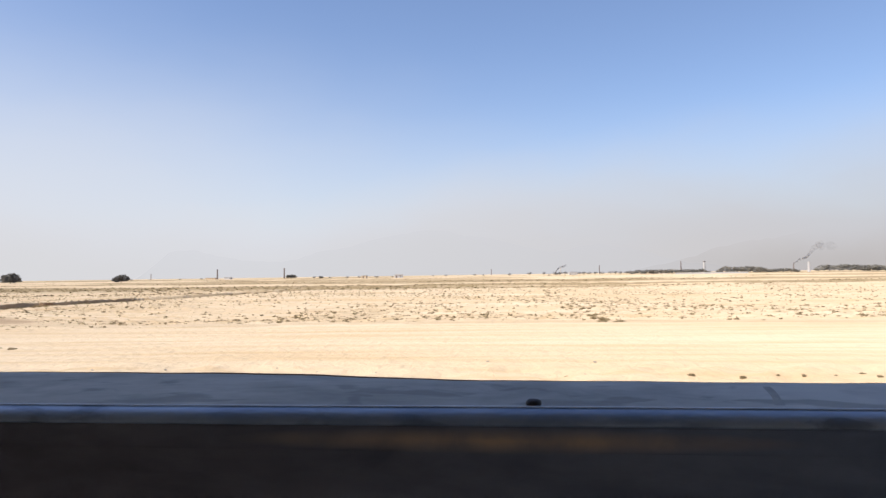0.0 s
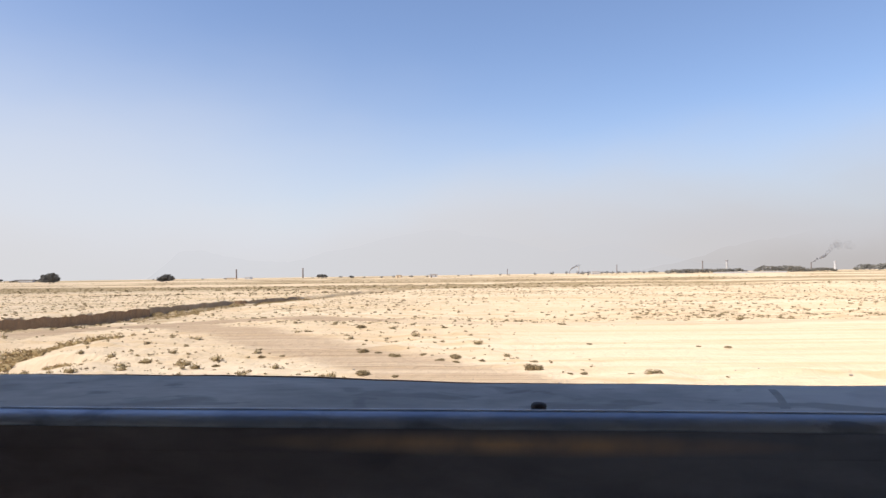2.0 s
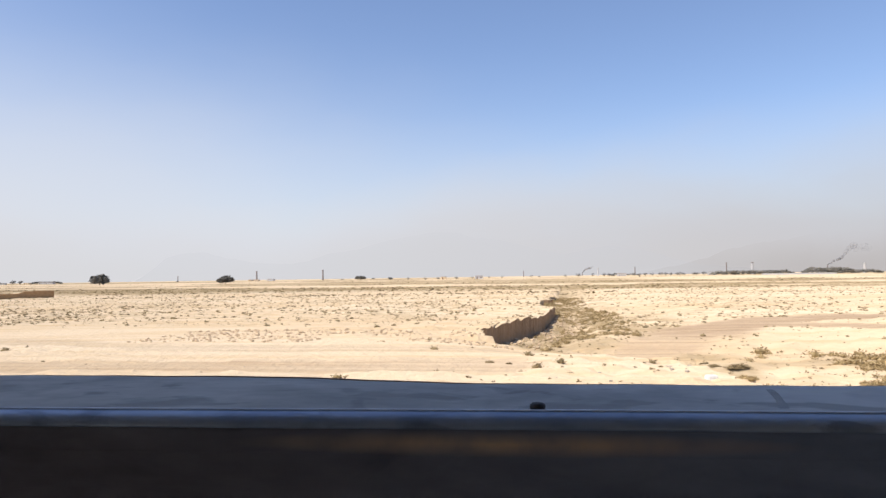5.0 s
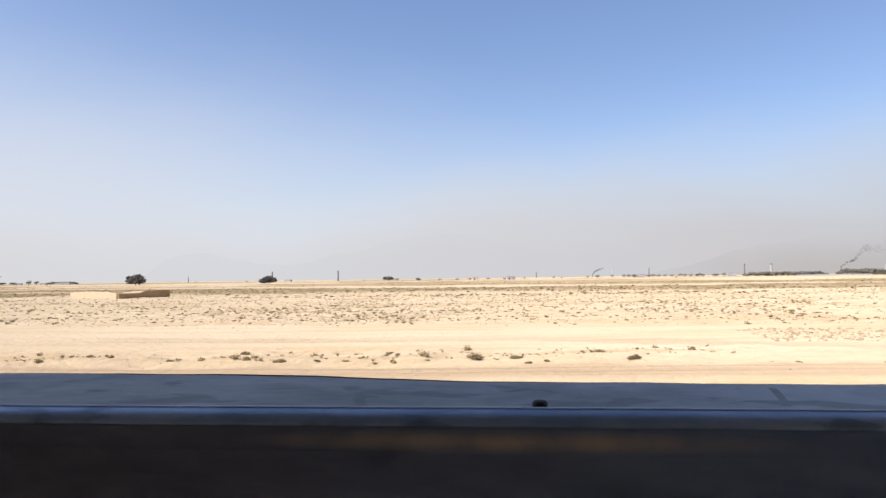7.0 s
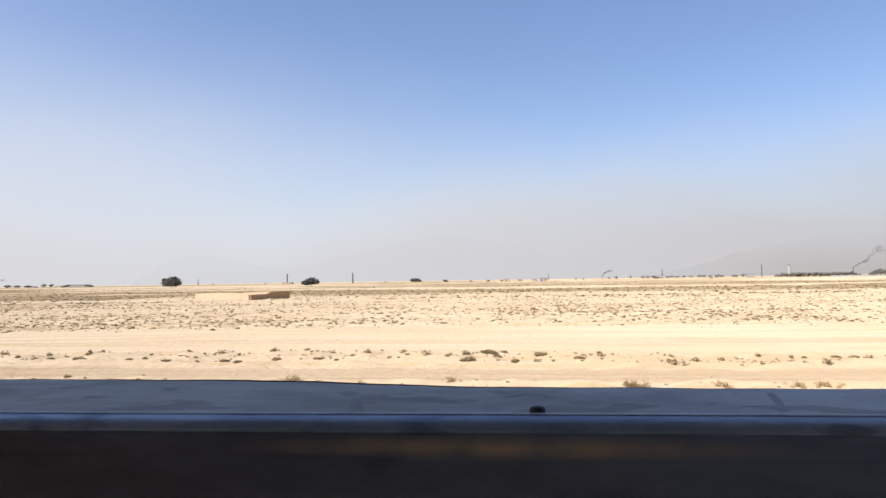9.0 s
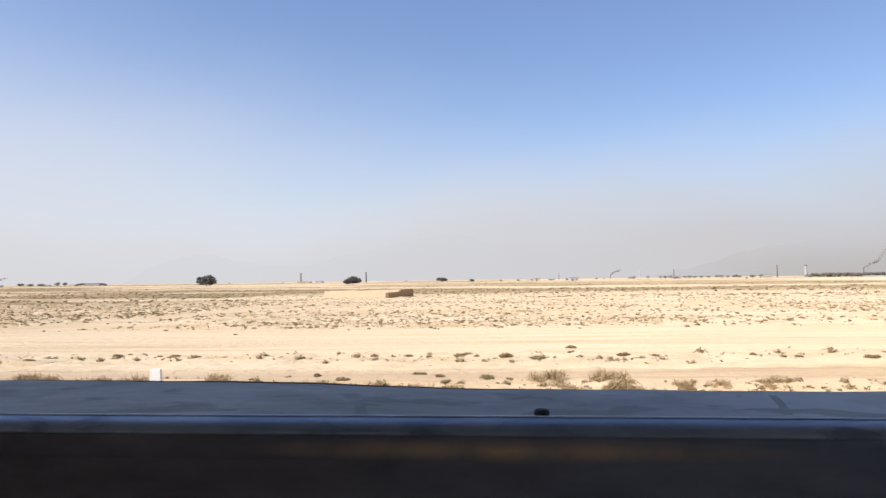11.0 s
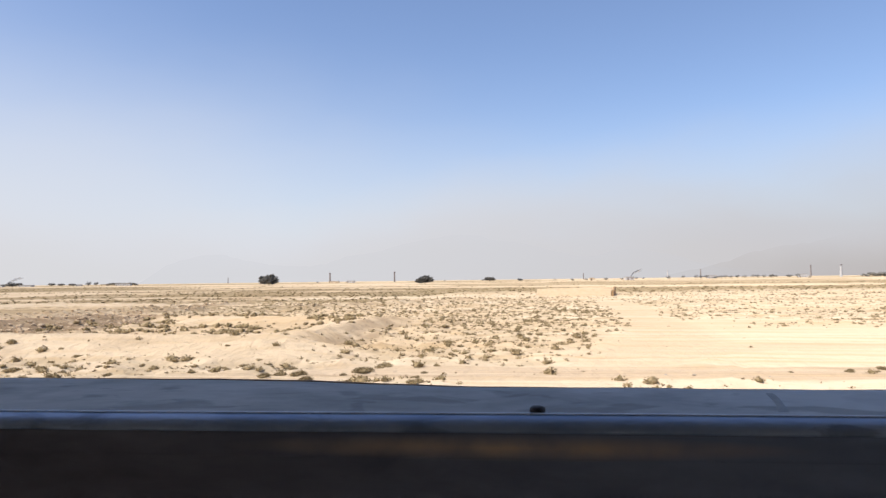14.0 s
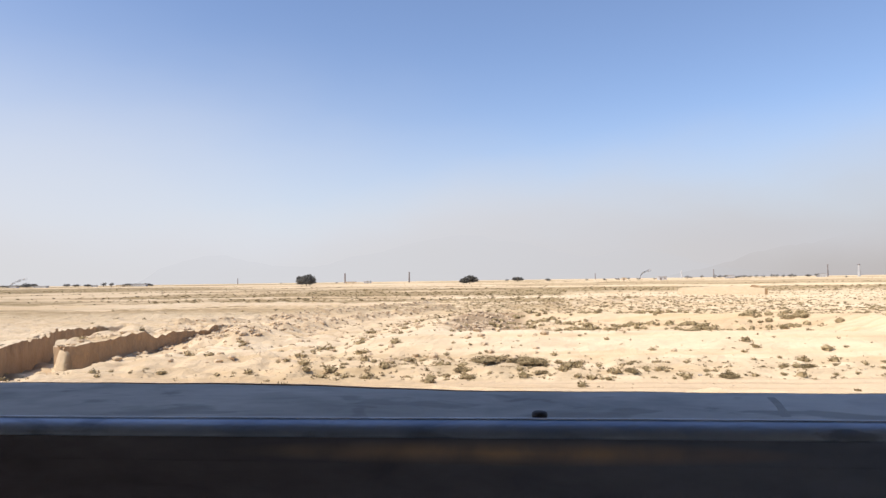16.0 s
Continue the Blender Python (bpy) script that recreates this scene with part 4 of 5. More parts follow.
def shrub_meshes(kind, count, mat):
    """Shrubs one metre across: low cushions of leaf, or stiff straw."""
    out = []
    for k in range(count):
        r = np.random.default_rng(40 + k + (100 if kind == "straw" else 0))
        lobes = 7 + k % 3
        spot = np.column_stack([0.36 * r.normal(size=lobes), 0.30 * r.normal(size=lobes), np.zeros(lobes)])
        spot[0] = 0
        if kind == "straw":
            v, _ = tufts(r, spot, 0.30 + 0.35 * r.random(lobes), 60, 0.75, (0.62, 0.022))
        else:
            spot[:, :2] *= 0.72
            size = 0.40 + 0.30 * r.random(lobes)
            leaves, _ = tufts(r, spot, size * 1.16, 190, 0.15, (0.13, 0.032), 0.44)
            v = np.concatenate([leaves, domes(r, spot, size * 0.80, 0.44, 11)])
        v[:, :2] *= 0.82
        out.append(loose_mesh("shrub", v, mat))
    return out


CUSHIONS, TAWNY, STRAWS = shrub_meshes("cushion", 7, SHRUB), shrub_meshes("cushion", 5, BRUSH), shrub_meshes("straw", 4, STRAW)
luck = random.Random(11)


def plant(mesh, x, y, wide, tall, label, group):
    ob = new("shrub", mesh)
    ob.location = (x, y, ground_z(x, y) - 0.015)
    ob.rotation_euler = (0, 0, luck.uniform(0, 6.28))
    ob.scale = (wide, wide, tall)
    return tagged(ob, label, "shrub", group)


PLANTED = []
for x, y, wide in SHRUBS_A + SHRUBS_B + SHRUBS_C + SHRUBS_D + SHRUBS_E + SHRUBS_F + SHRUBS_G:
    big = wide > 0.55
    plant(CUSHIONS[luck.randrange(7)], x, y, wide * 1.0, min(wide, 0.75) * luck.uniform(0.62, 0.85),
          "wide grey-olive desert shrub on pale sand" if big else "small dry grey-brown shrub on pale sand", "desert shrubs")
    PLANTED.append((x, y))
for x, y, wide in DRY_SHRUBS:
    plant(STRAWS[luck.randrange(4)], x, y, wide * 1.2, luck.uniform(0.55, 0.8) * min(1.0, 0.4 + wide), "dry straw-coloured bush beside the railway", "dry bushes by the line")
    PLANTED.append((x, y))
for k in range(46):
    x, y = -206.5 + 32 * luck.random() ** 0.9, 20.9 + 1.9 * luck.random() ** 1.3
    wide = 0.35 + 0.5 * luck.random()
    plant(STRAWS[luck.randrange(4)], x, y, wide, 0.35 + 0.3 * luck.random(), "dry straw-coloured bush beside the railway", "dry bushes by the line")


def scatter(r, n, x0, x1, y0, y1, power):
    y = y0 * (y1 / y0) ** (r.random(n) ** power)
    x = x0 + (x1 - x0) * r.random(n)
    keep = (r.random(n) < density(x, y)) & (y < y1)
    return x[keep], y[keep]


def on_ground(x, y):
    return np.column_stack([x, y, height(x, y)])


# nearer scrub, plant by plant
r = np.random.default_rng(5)
x, y = scatter(r, 9000, -310, 14, 20.5, 42, 1.0)
spare = [i for i in range(len(x)) if all((x[i] - a) ** 2 + (y[i] - b) ** 2 > 0.25 for a, b in PLANTED)]
loose = []
for k, i in enumerate(spare):
    wide = 0.12 + 0.42 * r.random() ** 2.2 + (0.10 * r.random() if x[i] < -226 else 0)
    in_wash = wash_bed(x[i], y[i]) > 0.5
    if in_wash:
        wide += 0.15 + 0.45 * r.random() ** 2
        if k >= 32:
            continue
    if k < 32:
        plant((TAWNY if in_wash else CUSHIONS)[luck.randrange(5)], x[i], y[i], wide, wide * 0.75, "tawny olive shrub on the bed of the dry wash" if in_wash else "small dry grey-brown shrub on pale sand",
              "shrubs of the wash" if in_wash else "desert shrubs")
    else:
        loose.append((x[i], y[i], wide))
loose = np.array(loose)
spot = on_ground(loose[:, 0], loose[:, 1])
v = np.concatenate([tufts(r, spot, loose[:, 2] * 1.15, 44, 0.1, (0.18, 0.05), 0.42)[0], domes(r, spot, loose[:, 2] * 0.80, 0.42, 7)])
tagged(new("scrub", loose_mesh("scrub", v, SHRUB)), "sparse grey-brown scrub scattered over the near sand", "scrub", kind="stuff")
# tiny tufts and twigs between them
x, y = scatter(r, 60000, -320, 20, 20.5, 60, 1.0)
v, _ = tufts(r, on_ground(x, y), 0.06 + 0.18 * r.random(len(x)) ** 2.2, 9, 0.1, (0.42, 0.14), 0.42)
tagged(new("dry_tufts", loose_mesh("dry_tufts", v, SHRUB)), "tiny dry tufts and twigs on the sand", "dry tufts", kind="stuff")
# brush on the bed of the wash
bx, by = -86 + 40 * r.random(9000), 24 + np.where(r.random(9000) < 0.28, 24 * r.random(9000), 22 + 85 * r.random(9000) ** 1.3)
bx = np.where(by > 46, np.interp(by, WASH[:, 0], WASH[:, 1]) + np.interp(by, [44, 58, 74, 84], [4.2, 3.0, 0.9, 0.3]) + 8 * r.random(9000) ** 1.2 * (1 - 0.006 * (by - 45)), bx)
heart = np.maximum(smooth(-69.5, -66.5, bx) * (1 - smooth(-58, -55, bx)) * (by < 39.5), (by > 44) * (wash_side(bx, by) + 0.06 * (by - 45) < 9.5))
keep = ((wash_bed(bx, by) > 0.6) | ((heart > 0.5) & (by < 45))) & (road_cover(bx, by) < 0.3) & (r.random(9000) < 0.06 + (0.94 - 0.69 * (by > 46) * (1 - smooth(70, 80, by))) * heart) & (r.random(9000) < 0.2 + 0.8 * smooth(0.36, 0.55, grain(bx * 0.22, by * 0.22, 2)))
bx, by = bx[keep], by[keep]
wide = 0.20 + 0.75 * r.random(len(bx)) ** 2.2 * (1 - 0.5 * smooth(44, 50, by))
spot = on_ground(bx, by) - np.array([0, 0, 0.02])
v = np.concatenate([tufts(r, spot, wide * 1.15, 60, 0.2, (0.20, 0.040), 0.46)[0], domes(r, spot, wide * 0.78, 0.40, 7)])
tagged(new("brush", loose_mesh("brush", v, BRUSH)), "tawny brush and dry grass on the bed of the wash", "brush", kind="stuff")
# the middle ground
x, y = scatter(r, 125000, -460, 170, 42, 260, 0.9)
wide = 0.11 + 0.46 * r.random(len(x)) ** 2.6 + 0.13 * (x < -222) * (y < 130) * (0.4 + r.random(len(x)))
fy = 46 + 120 * r.random(150) ** 1.6
x, y, wide = np.append(x, 6.2 + 0.6 * r.normal(size=150)), np.append(y, fy), np.append(wide, 0.15 + 0.6 * r.random(150) ** 2)
spot = on_ground(x, y)
v = np.concatenate([domes(r, spot, wide * 0.9, 0.27, 4), tufts(r, spot, wide * 1.1, 5, 0.2, (0.36, 0.09), 0.34)[0]])
tagged(new("scrub", loose_mesh("scrub", v, SHRUB)), "grey-olive scrub dotted over the desert plain", "scrub", kind="stuff")
# a strip of greener brush in the hollow behind the spoil bank
bx = -268 + 23 * r.random(900)
by = np.array([47.2, 48.6, 51.6, 53.0, 57.0, 59.5])[r.integers(0, 6, 900)] + 0.35 * r.normal(size=900) + 0.6 * np.sin(bx * 0.5)
keep = r.random(900) < 0.10 + 0.7 * smooth(0.42, 0.6, grain(bx * 0.35, by * 0.30, 4))
bx, by = bx[keep], by[keep]
wide = 0.20 + 0.60 * r.random(len(bx)) ** 2
v = np.concatenate([tufts(r, on_ground(bx, by), wide, 24, 0.1, (0.24, 0.08), 0.42)[0], domes(r, on_ground(bx, by), wide * 0.95, 0.46, 7)])
tagged(new("brush", loose_mesh("brush", v, SHRUB)), "olive brush in the hollow behind the spoil bank", "brush", kind="stuff")
# far scrub along field edges
n = 14000
y = 140 * (900 / 140) ** r.random(n)
x = -170 + y * (r.random(n) * 1.9 - 1.05) - 60 * r.random(n)
keep = r.random(n) < 0.05 + 0.9 * field_strip(x, y)
x, y = x[keep], y[keep]
# broken hedges of low scrub between the far fields: y at x = -150, lean
for at, slope in ((152, 0.10), (196, 0.06), (258, -0.02), (350, 0.03)):
    hx = -150 + at * (2.4 * r.random(900) - 1.25)
    hx = hx[r.random(900) < 0.04 + 0.8 * smooth(0.5, 0.62, grain(hx * 0.03, at, 3))]
    x, y = np.append(x, hx), np.append(y, at + slope * (hx + 150) + 0.06 * at * (grain(hx * 0.02, at, 2) - 0.5) + 0.012 * at * r.normal(size=len(hx)))
v, _ = tufts(r, on_ground(x, y), 0.4 + 0.7 * r.random(len(x)) ** 2, 10, 0.0, (0.5, 0.22), 0.22)
tagged(new("scrub", loose_mesh("scrub", v, SHRUB)), "far dark scrub in lines along field edges", "scrub", kind="stuff")


# ---------- stones beside the line ----------
def stones(name, x, y, sizes, mat, label):
    bm = bmesh.new()
    bmesh.ops.create_icosphere(bm, subdivisions=1, radius=1)
    base = np.array([v.co[:] for v in bm.verts])
    faces = np.array([[v.index for v in f.verts] for f in bm.faces])
    bm.free()
    g = np.random.default_rng(3)
    verts, tris = [], []
    for i in range(len(x)):
        shape = base * (0.7 + 0.6 * g.random((len(base), 1))) * np.array([1, 0.8 + 0.4 * g.random(), 0.6]) * sizes[i]
        verts.append(shape + np.array([x[i], y[i], ground_z(x[i], y[i]) + 0.2 * sizes[i]]))
        tris.append(faces + len(base) * i)
    me = mesh_of(name, np.concatenate(verts), np.concatenate(tris), [mat])
    return tagged(new(name, me), label, "stones", kind="stuff")


xs = np.concatenate([-210 + 85 * r.random(260), -300 + 310 * r.random(160)])
ys = np.concatenate([20.6 + 2.8 * r.random(260), 20.6 + 4.5 * r.random(160)])
stones("loose_stones", xs, ys, 0.02 + 0.06 * r.random(len(xs)) ** 2, STONE, "pale loose stones scattered along the line")
cx, cy = -296 + 36 * r.random(16000), 26 + 82 * r.random(16000) ** 1.2
near_row = np.max([np.exp(-(near_line(cx, cy, points) / (half * 1.1)) ** 2) for points, high, half in SPOIL], axis=0)
rim = np.exp(-((ditch_face(cx, cy) - 0.2) / 1.2) ** 2) * (cy < 53) * (cy > 36.5)
pit_side = smooth(-270.5, -269.5, cx) * (1 - smooth(-267, -265.5, cx)) * (cy > 37) * (cy < 68)
pick = r.random(16000) < np.maximum(np.maximum(near_row * 1.0, rim), np.maximum(0.7 * pit_side, 0.06)) * (ditch_side(cx, cy) > 0.8)
ex, ey = -104 + 24 * r.random(1400), 34.5 + 8.5 * r.random(1400)
lumps = (wash_side(ex, ey) < -0.5) & (grain(ex * 0.25, ey * 0.6, 3) > 0.42)
stones("clods", ex[lumps], ey[lumps], 0.03 + 0.10 * r.random(lumps.sum()) ** 2, CLOD, "small clods of dry earth near the wash bank")
stones("clods", cx[pick], cy[pick], 0.05 + 0.20 * r.random(pick.sum()) ** 2.4, CLOD, "brown clods of turned earth beside the ditch")


# ---------- steep cut banks ----------
def cut_bank(name, line, label, seed, over=0.26, foot=0.9, back=0.9, step=0.13, ends=0.6):
    """A steep earth face below a crumbling edge; the face looks to the right of the line's direction."""
    pts = np.array(line, float)
    run = np.concatenate([[0], np.cumsum(np.hypot(*np.diff(pts, axis=0).T))])
    s = np.arange(0, run[-1], step)
    px, py = np.interp(s, run, pts[:, 0]), np.interp(s, run, pts[:, 1])
    tx, ty = np.gradient(px), np.gradient(py)
    k = np.hypot(tx, ty)
    nx, ny = ty / k, -tx / k
    high = height(px - nx * back, py - ny * back)
    deep = height(px + nx * foot, py + ny * foot) - 0.12
    taper = smooth(0, ends, s) * smooth(0, ends, run[-1] - s)
    crumb = 0.14 * (grain(s * 1.9, seed, 1) - 0.5) + 0.12 * (grain(s * 5.0, seed, 2) - 0.5)
    high = high + 0.02 + 0.4 * crumb
    rows = []
    for o, z in ((-back, high - 0.10), (-back * 0.5, high - 0.01), (-0.05, high)):
        rows.append((px + nx * o, py + ny * o, z + 0.03 * (grain(s * 3, seed + o * 9, 3) - 0.5)))
    for i in range(12):
        f = i / 11
        o = (over + crumb * (1 - 0.6 * f) + 0.05 * (grain(s * 1.1, f * 2 + seed, 4) - 0.5) + 0.06 * (grain(s * 6, f * 9 + seed, 5) - 0.5) + 0.30 * max(0, f - 0.75) * (0.4 + grain(s * 0.8, seed, 2))) * (0.35 + 0.65 * taper)
        rows.append((px + nx * o, py + ny * o, high - 0.02 - (high - deep) * f))
    grid = np.stack([np.stack(q, -1) for q in rows])
    m, n = grid.shape[:2]
    a = (np.arange(m - 1)[:, None] * n + np.arange(n - 1)[None, :]).ravel()
    faces = np.stack([a, a + n, a + n + 1, a + 1], 1)
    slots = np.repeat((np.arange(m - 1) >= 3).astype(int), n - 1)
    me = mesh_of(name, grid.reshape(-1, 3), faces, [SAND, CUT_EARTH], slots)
    return tagged(new(name, me), label, "earth bank", kind="structure")


def wash_edge(y):
    return float(-wash_side(0.0, y))


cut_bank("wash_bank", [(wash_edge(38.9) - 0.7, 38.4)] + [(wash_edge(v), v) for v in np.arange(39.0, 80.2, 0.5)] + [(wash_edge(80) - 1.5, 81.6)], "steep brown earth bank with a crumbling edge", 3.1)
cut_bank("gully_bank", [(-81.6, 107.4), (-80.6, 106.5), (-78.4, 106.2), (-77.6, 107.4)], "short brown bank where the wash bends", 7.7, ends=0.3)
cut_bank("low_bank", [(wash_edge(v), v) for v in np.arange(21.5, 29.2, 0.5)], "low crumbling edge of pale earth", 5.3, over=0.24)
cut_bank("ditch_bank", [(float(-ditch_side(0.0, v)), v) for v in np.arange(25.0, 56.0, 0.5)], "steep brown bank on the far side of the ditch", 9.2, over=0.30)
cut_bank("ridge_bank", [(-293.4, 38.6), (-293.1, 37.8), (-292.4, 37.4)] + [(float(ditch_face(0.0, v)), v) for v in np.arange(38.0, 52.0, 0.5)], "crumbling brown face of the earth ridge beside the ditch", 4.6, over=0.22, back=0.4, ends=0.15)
# tawny mounds of brush in the wash, one by one
MOUNDS = [(-64.6, 31.6, 1.35), (-65.5, 30.5, 0.8), (-61.5, 29.4, 1.2), (-60.1, 30.9, 0.8), (-59.4, 27.9, 1.3), (-60.6, 33.2, 0.7), (-60.9, 28.2, 0.8), (-59.0, 31.2, 1.1), (-58.9, 29.5, 0.9),
          (-57.9, 29.8, 0.8), (-57.9, 33.9, 0.9), (-57.2, 32.0, 0.6), (-56.9, 29.0, 0.8), (-68.1, 29.0, 1.2), (-69.3, 28.6, 0.7), (-67.3, 28.6, 0.9), (-67.8, 31.4, 1.1), (-63.0, 28.6, 0.9),
          (-58.3, 27.3, 1.0), (-52.6, 27.0, 0.8), (-53.9, 27.0, 0.5), (-73.2, 25.4, 1.5), (-73.9, 26.2, 0.9), (-74.6, 25.9, 0.5)]
for x, y, wide in MOUNDS:
    plant(TAWNY[luck.randrange(5)], x, y, wide * 1.5, 0.62 + 0.26 * min(wide, 1.2), "tawny olive shrub on the bed of the dry wash", "shrubs of the wash")
rx, ry = np.concatenate([-78.0 + 5.5 * r.random(70), -77.6 + 2.8 * r.random(22)]), np.concatenate([23.0 + 3.4 * r.random(70), 25.7 + 0.25 * r.random(22)])
stones("loose_stones", rx, ry, 0.03 + 0.07 * r.random(92) ** 2, STONE, "brown stones below the low edge of the wash")
wy = 39.5 + 38 * r.random(900) ** 1.2
wx = np.array([wash_edge(v) for v in wy]) + 0.5 + 3.2 * r.random(900) ** 1.4
stones("clods", wx, wy, 0.04 + 0.15 * r.random(900) ** 2.4, CLOD, "pale clods of earth fallen below the cut bank")


# ---------- markers beside the line ----------
def build_post():
    x, y = -194.36, 20.6
    post = thing("kilometre_post", (x, y, ground_z(x, y)), "white-painted tapered kilometre post in the sand beside the line", "post", turn=4)
    rows = [(0.19, 0.09, -0.15), (0.185, 0.088, 0.05), (0.168, 0.08, 0.45), (0.160, 0.076, 0.66), (0.150, 0.07, 0.71), (0.115, 0.055, 0.735)]
    bm, loops = bmesh.new(), []
    for hx, hy, z in rows:
        loops.append([bm.verts.new((a * hx, b * hy, z)) for a, b in ((-1, -1), (1, -1), (1, 1), (-1, 1))])
    for a, b in zip(loops, loops[1:]):
        for k in range(4):
            bm.faces.new((a[k], a[(k + 1) % 4], b[(k + 1) % 4], b[k]))
    bm.faces.new(loops[-1]), bm.faces.new(loops[0][::-1])
    bmesh.ops.bevel(bm, geom=bm.edges[:], offset=0.008, segments=2, affect='EDGES')
    part("slab", bm, WHITEWASH, post)
    foot = lathe([(0.30, -0.1), (0.29, 0.0), (0.22, 0.035), (0.05, 0.04)], 14, 0.25, 8)
    part("footing", foot, STONE, post, "rough pale footing")


build_post()
stone = thing("marker_stone", (-77.1, 22.8, ground_z(-77.1, 22.8)), "low whitewashed marker stone at the edge of the wash", "marker stone", turn=12)
part("block", block(-0.17, 0.17, -0.15, 0.15, -0.2, 0.16, 0.03), WHITEWASH, stone)


rock = thing("boulder", (-76.4, 26.2, ground_z(-76.4, 26.2)), "small dark brown boulder below the low bank", "boulder", turn=20)
part("stone", lathe([(0.10, -0.08), (0.15, 0.02), (0.16, 0.12), (0.12, 0.24), (0.05, 0.31)], 9, 0.35, 4), BARK, rock)


# ---------- the mud-walled ruin ----------
def mud_wall(name, parent, a, b, thick, tops, label="", mat=MUD):
    """A wall from a to b with a worn top given by heights at even steps."""
    ax, ay = a
    length = math.hypot(b[0] - ax, b[1] - ay)
    ux, uy = (b[0] - ax) / length, (b[1] - ay) / length
    bm, n, cols = bmesh.new(), 60, []
    for i in range(n + 1):
        s = i / n
        top = float(np.interp(s, np.linspace(0, 1, len(tops)), tops)) + 0.07 * (float(grain(s * 25, ax, 1)) - 0.5)
        col = []
        for side in (-1, 1):
            for z, t in ((-0.3, 1.15), (top * 0.5, 1.05), (top - 0.04, 0.95)):
                o = side * thick / 2 * t + 0.05 * (float(grain(s * 18 + z * 3, ay + side, 2)) - 0.5)
                col.append(bm.verts.new((ax + ux * s * length - uy * o, ay + uy * s * length + ux * o, z)))
        col = col[:3] + [bm.verts.new((ax + ux * s * length, ay + uy * s * length, top))] + col[5:2:-1]
        cols.append(col)
    for p, q in zip(cols, cols[1:]):
        for k in range(6):
            bm.faces.new((p[k], p[k + 1], q[k + 1], q[k]))
    bm.faces.new(cols[0]), bm.faces.new(cols[-1][::-1])
    bmesh.ops.recalc_face_normals(bm, faces=bm.faces)
    return part(name, bm, mat, parent, label)


ruin = thing("ruined_enclosure", (-211.3, 155.2, ground_z(-211.3, 155.2) - 0.05), "roofless mud-walled enclosure with worn walls on the open plain", "ruin")
# shade of this side is put into its material
mud_wall("side_wall", ruin, (0, 0.0), (3.2, 18.4), 0.45, [1.25, 1.3, 1.3, 1.3, 1.35, 1.85, 1.85, 1.9, 1.88, 1.9, 1.85], "mud wall coloured dark for its shaded side", MUD_SHADED)
mud_wall("front_wall", ruin, (-16.4, 6.4), (-0.3, 0.1), 0.45, [1.6, 1.7, 1.75, 1.8, 1.75, 1.7, 1.6, 1.35])
mud_wall("rear_wall", ruin, (-13.0, 24.0), (2.9, 18.7), 0.45, [1.2, 1.5, 1.6, 1.7, 1.8])


# ---------- trees ----------
def tree(x, y, wide, tall, lobes, label, leaves=2600, group="", base=None):
    """Trunk and limbs, and a crown of small leaf sprays in several lobes (offset in widths, size)."""
    z = ground_z(x, y) if base is None else base
    t = thing("tree", (x, y, z), label, "tree", group)
    g = np.random.default_rng(int(abs(x * 7 + y)) % 9999)
    trunk = lathe([(0.055 * tall, -0.3), (0.04 * tall, 0.08 * tall), (0.032 * tall, 0.25 * tall), (0.022 * tall, 0.45 * tall, 0.02 * tall, 0)], 9, 0.2, 1)
    for k in range(6):
        a, up = k * 1.05 + g.random(), 0.45 + 0.3 * g.random()
        p0 = Vector((0, 0, (0.16 + 0.04 * k) * tall))
        p1 = Vector((math.cos(a) * wide * 0.30, math.sin(a) * wide * 0.30, up * tall))
        mid = (p0 + p1) / 2 + Vector((0, 0, -0.05 * tall))
        last = None
        for q, rad in ((p0, 0.018 * tall), (mid, 0.013 * tall), (p1, 0.005 * tall)):
            ring = [trunk.verts.new(q + Vector((rad * math.cos(b), rad * math.sin(b), 0))) for b in (0, 1.57, 3.14, 4.71)]
            if last:
                for i in range(4):
                    trunk.faces.new((last[i], last[(i + 1) % 4], ring[(i + 1) % 4], ring[i]))
            last = ring
    part("trunk", trunk, BARK, t)
    at, size = [], []
    total = sum(s for _, _, _, s in lobes)
    for dx, dy, dz, s in lobes:
        n = max(14, int(leaves / 9 * s / total))
        u = g.normal(size=(n, 3))
        u /= np.linalg.norm(u, axis=1)[:, None]
        rad = g.random((n, 1)) ** 0.45
        spot = u * rad * np.array([s * wide / 2, s * wide / 2, s * tall * 0.56]) + np.array([dx * wide, dy * wide, dz * tall])
        at.append(spot)
        size.append(np.full(n, 0.13 * wide) * (0.7 + 0.6 * g.random(n)))
    at, size = np.concatenate(at), np.concatenate(size)
    at[:, 2] = np.clip(at[:, 2], 0.03 * tall, tall * 1.02)
    v, _ = tufts(g, at, size, 30, 0.0, (0.30, 0.13))
    crown = new("crown", loose_mesh("crown", v, LEAF))
    crown.parent = t
    return t


tree(-433.6, 545.2, 15.6, 9.2, [(0.06, 0, 0.46, 0.84), (0.22, 0.05, 0.42, 0.60), (-0.28, 0, 0.34, 0.55), (-0.40, 0, 0.62, 0.20), (-0.1, 0.1, 0.45, 0.6)], "broad dark green spreading tree alone on the plain", 6000)
tree(-296.2, 485.7, 12.6, 6.0, [(0.05, 0, 0.55, 0.75), (0.25, 0, 0.48, 0.5), (-0.25, 0, 0.40, 0.55), (-0.40, 0.05, 0.30, 0.3)], "low rounded dark green tree on the plain", 5000)
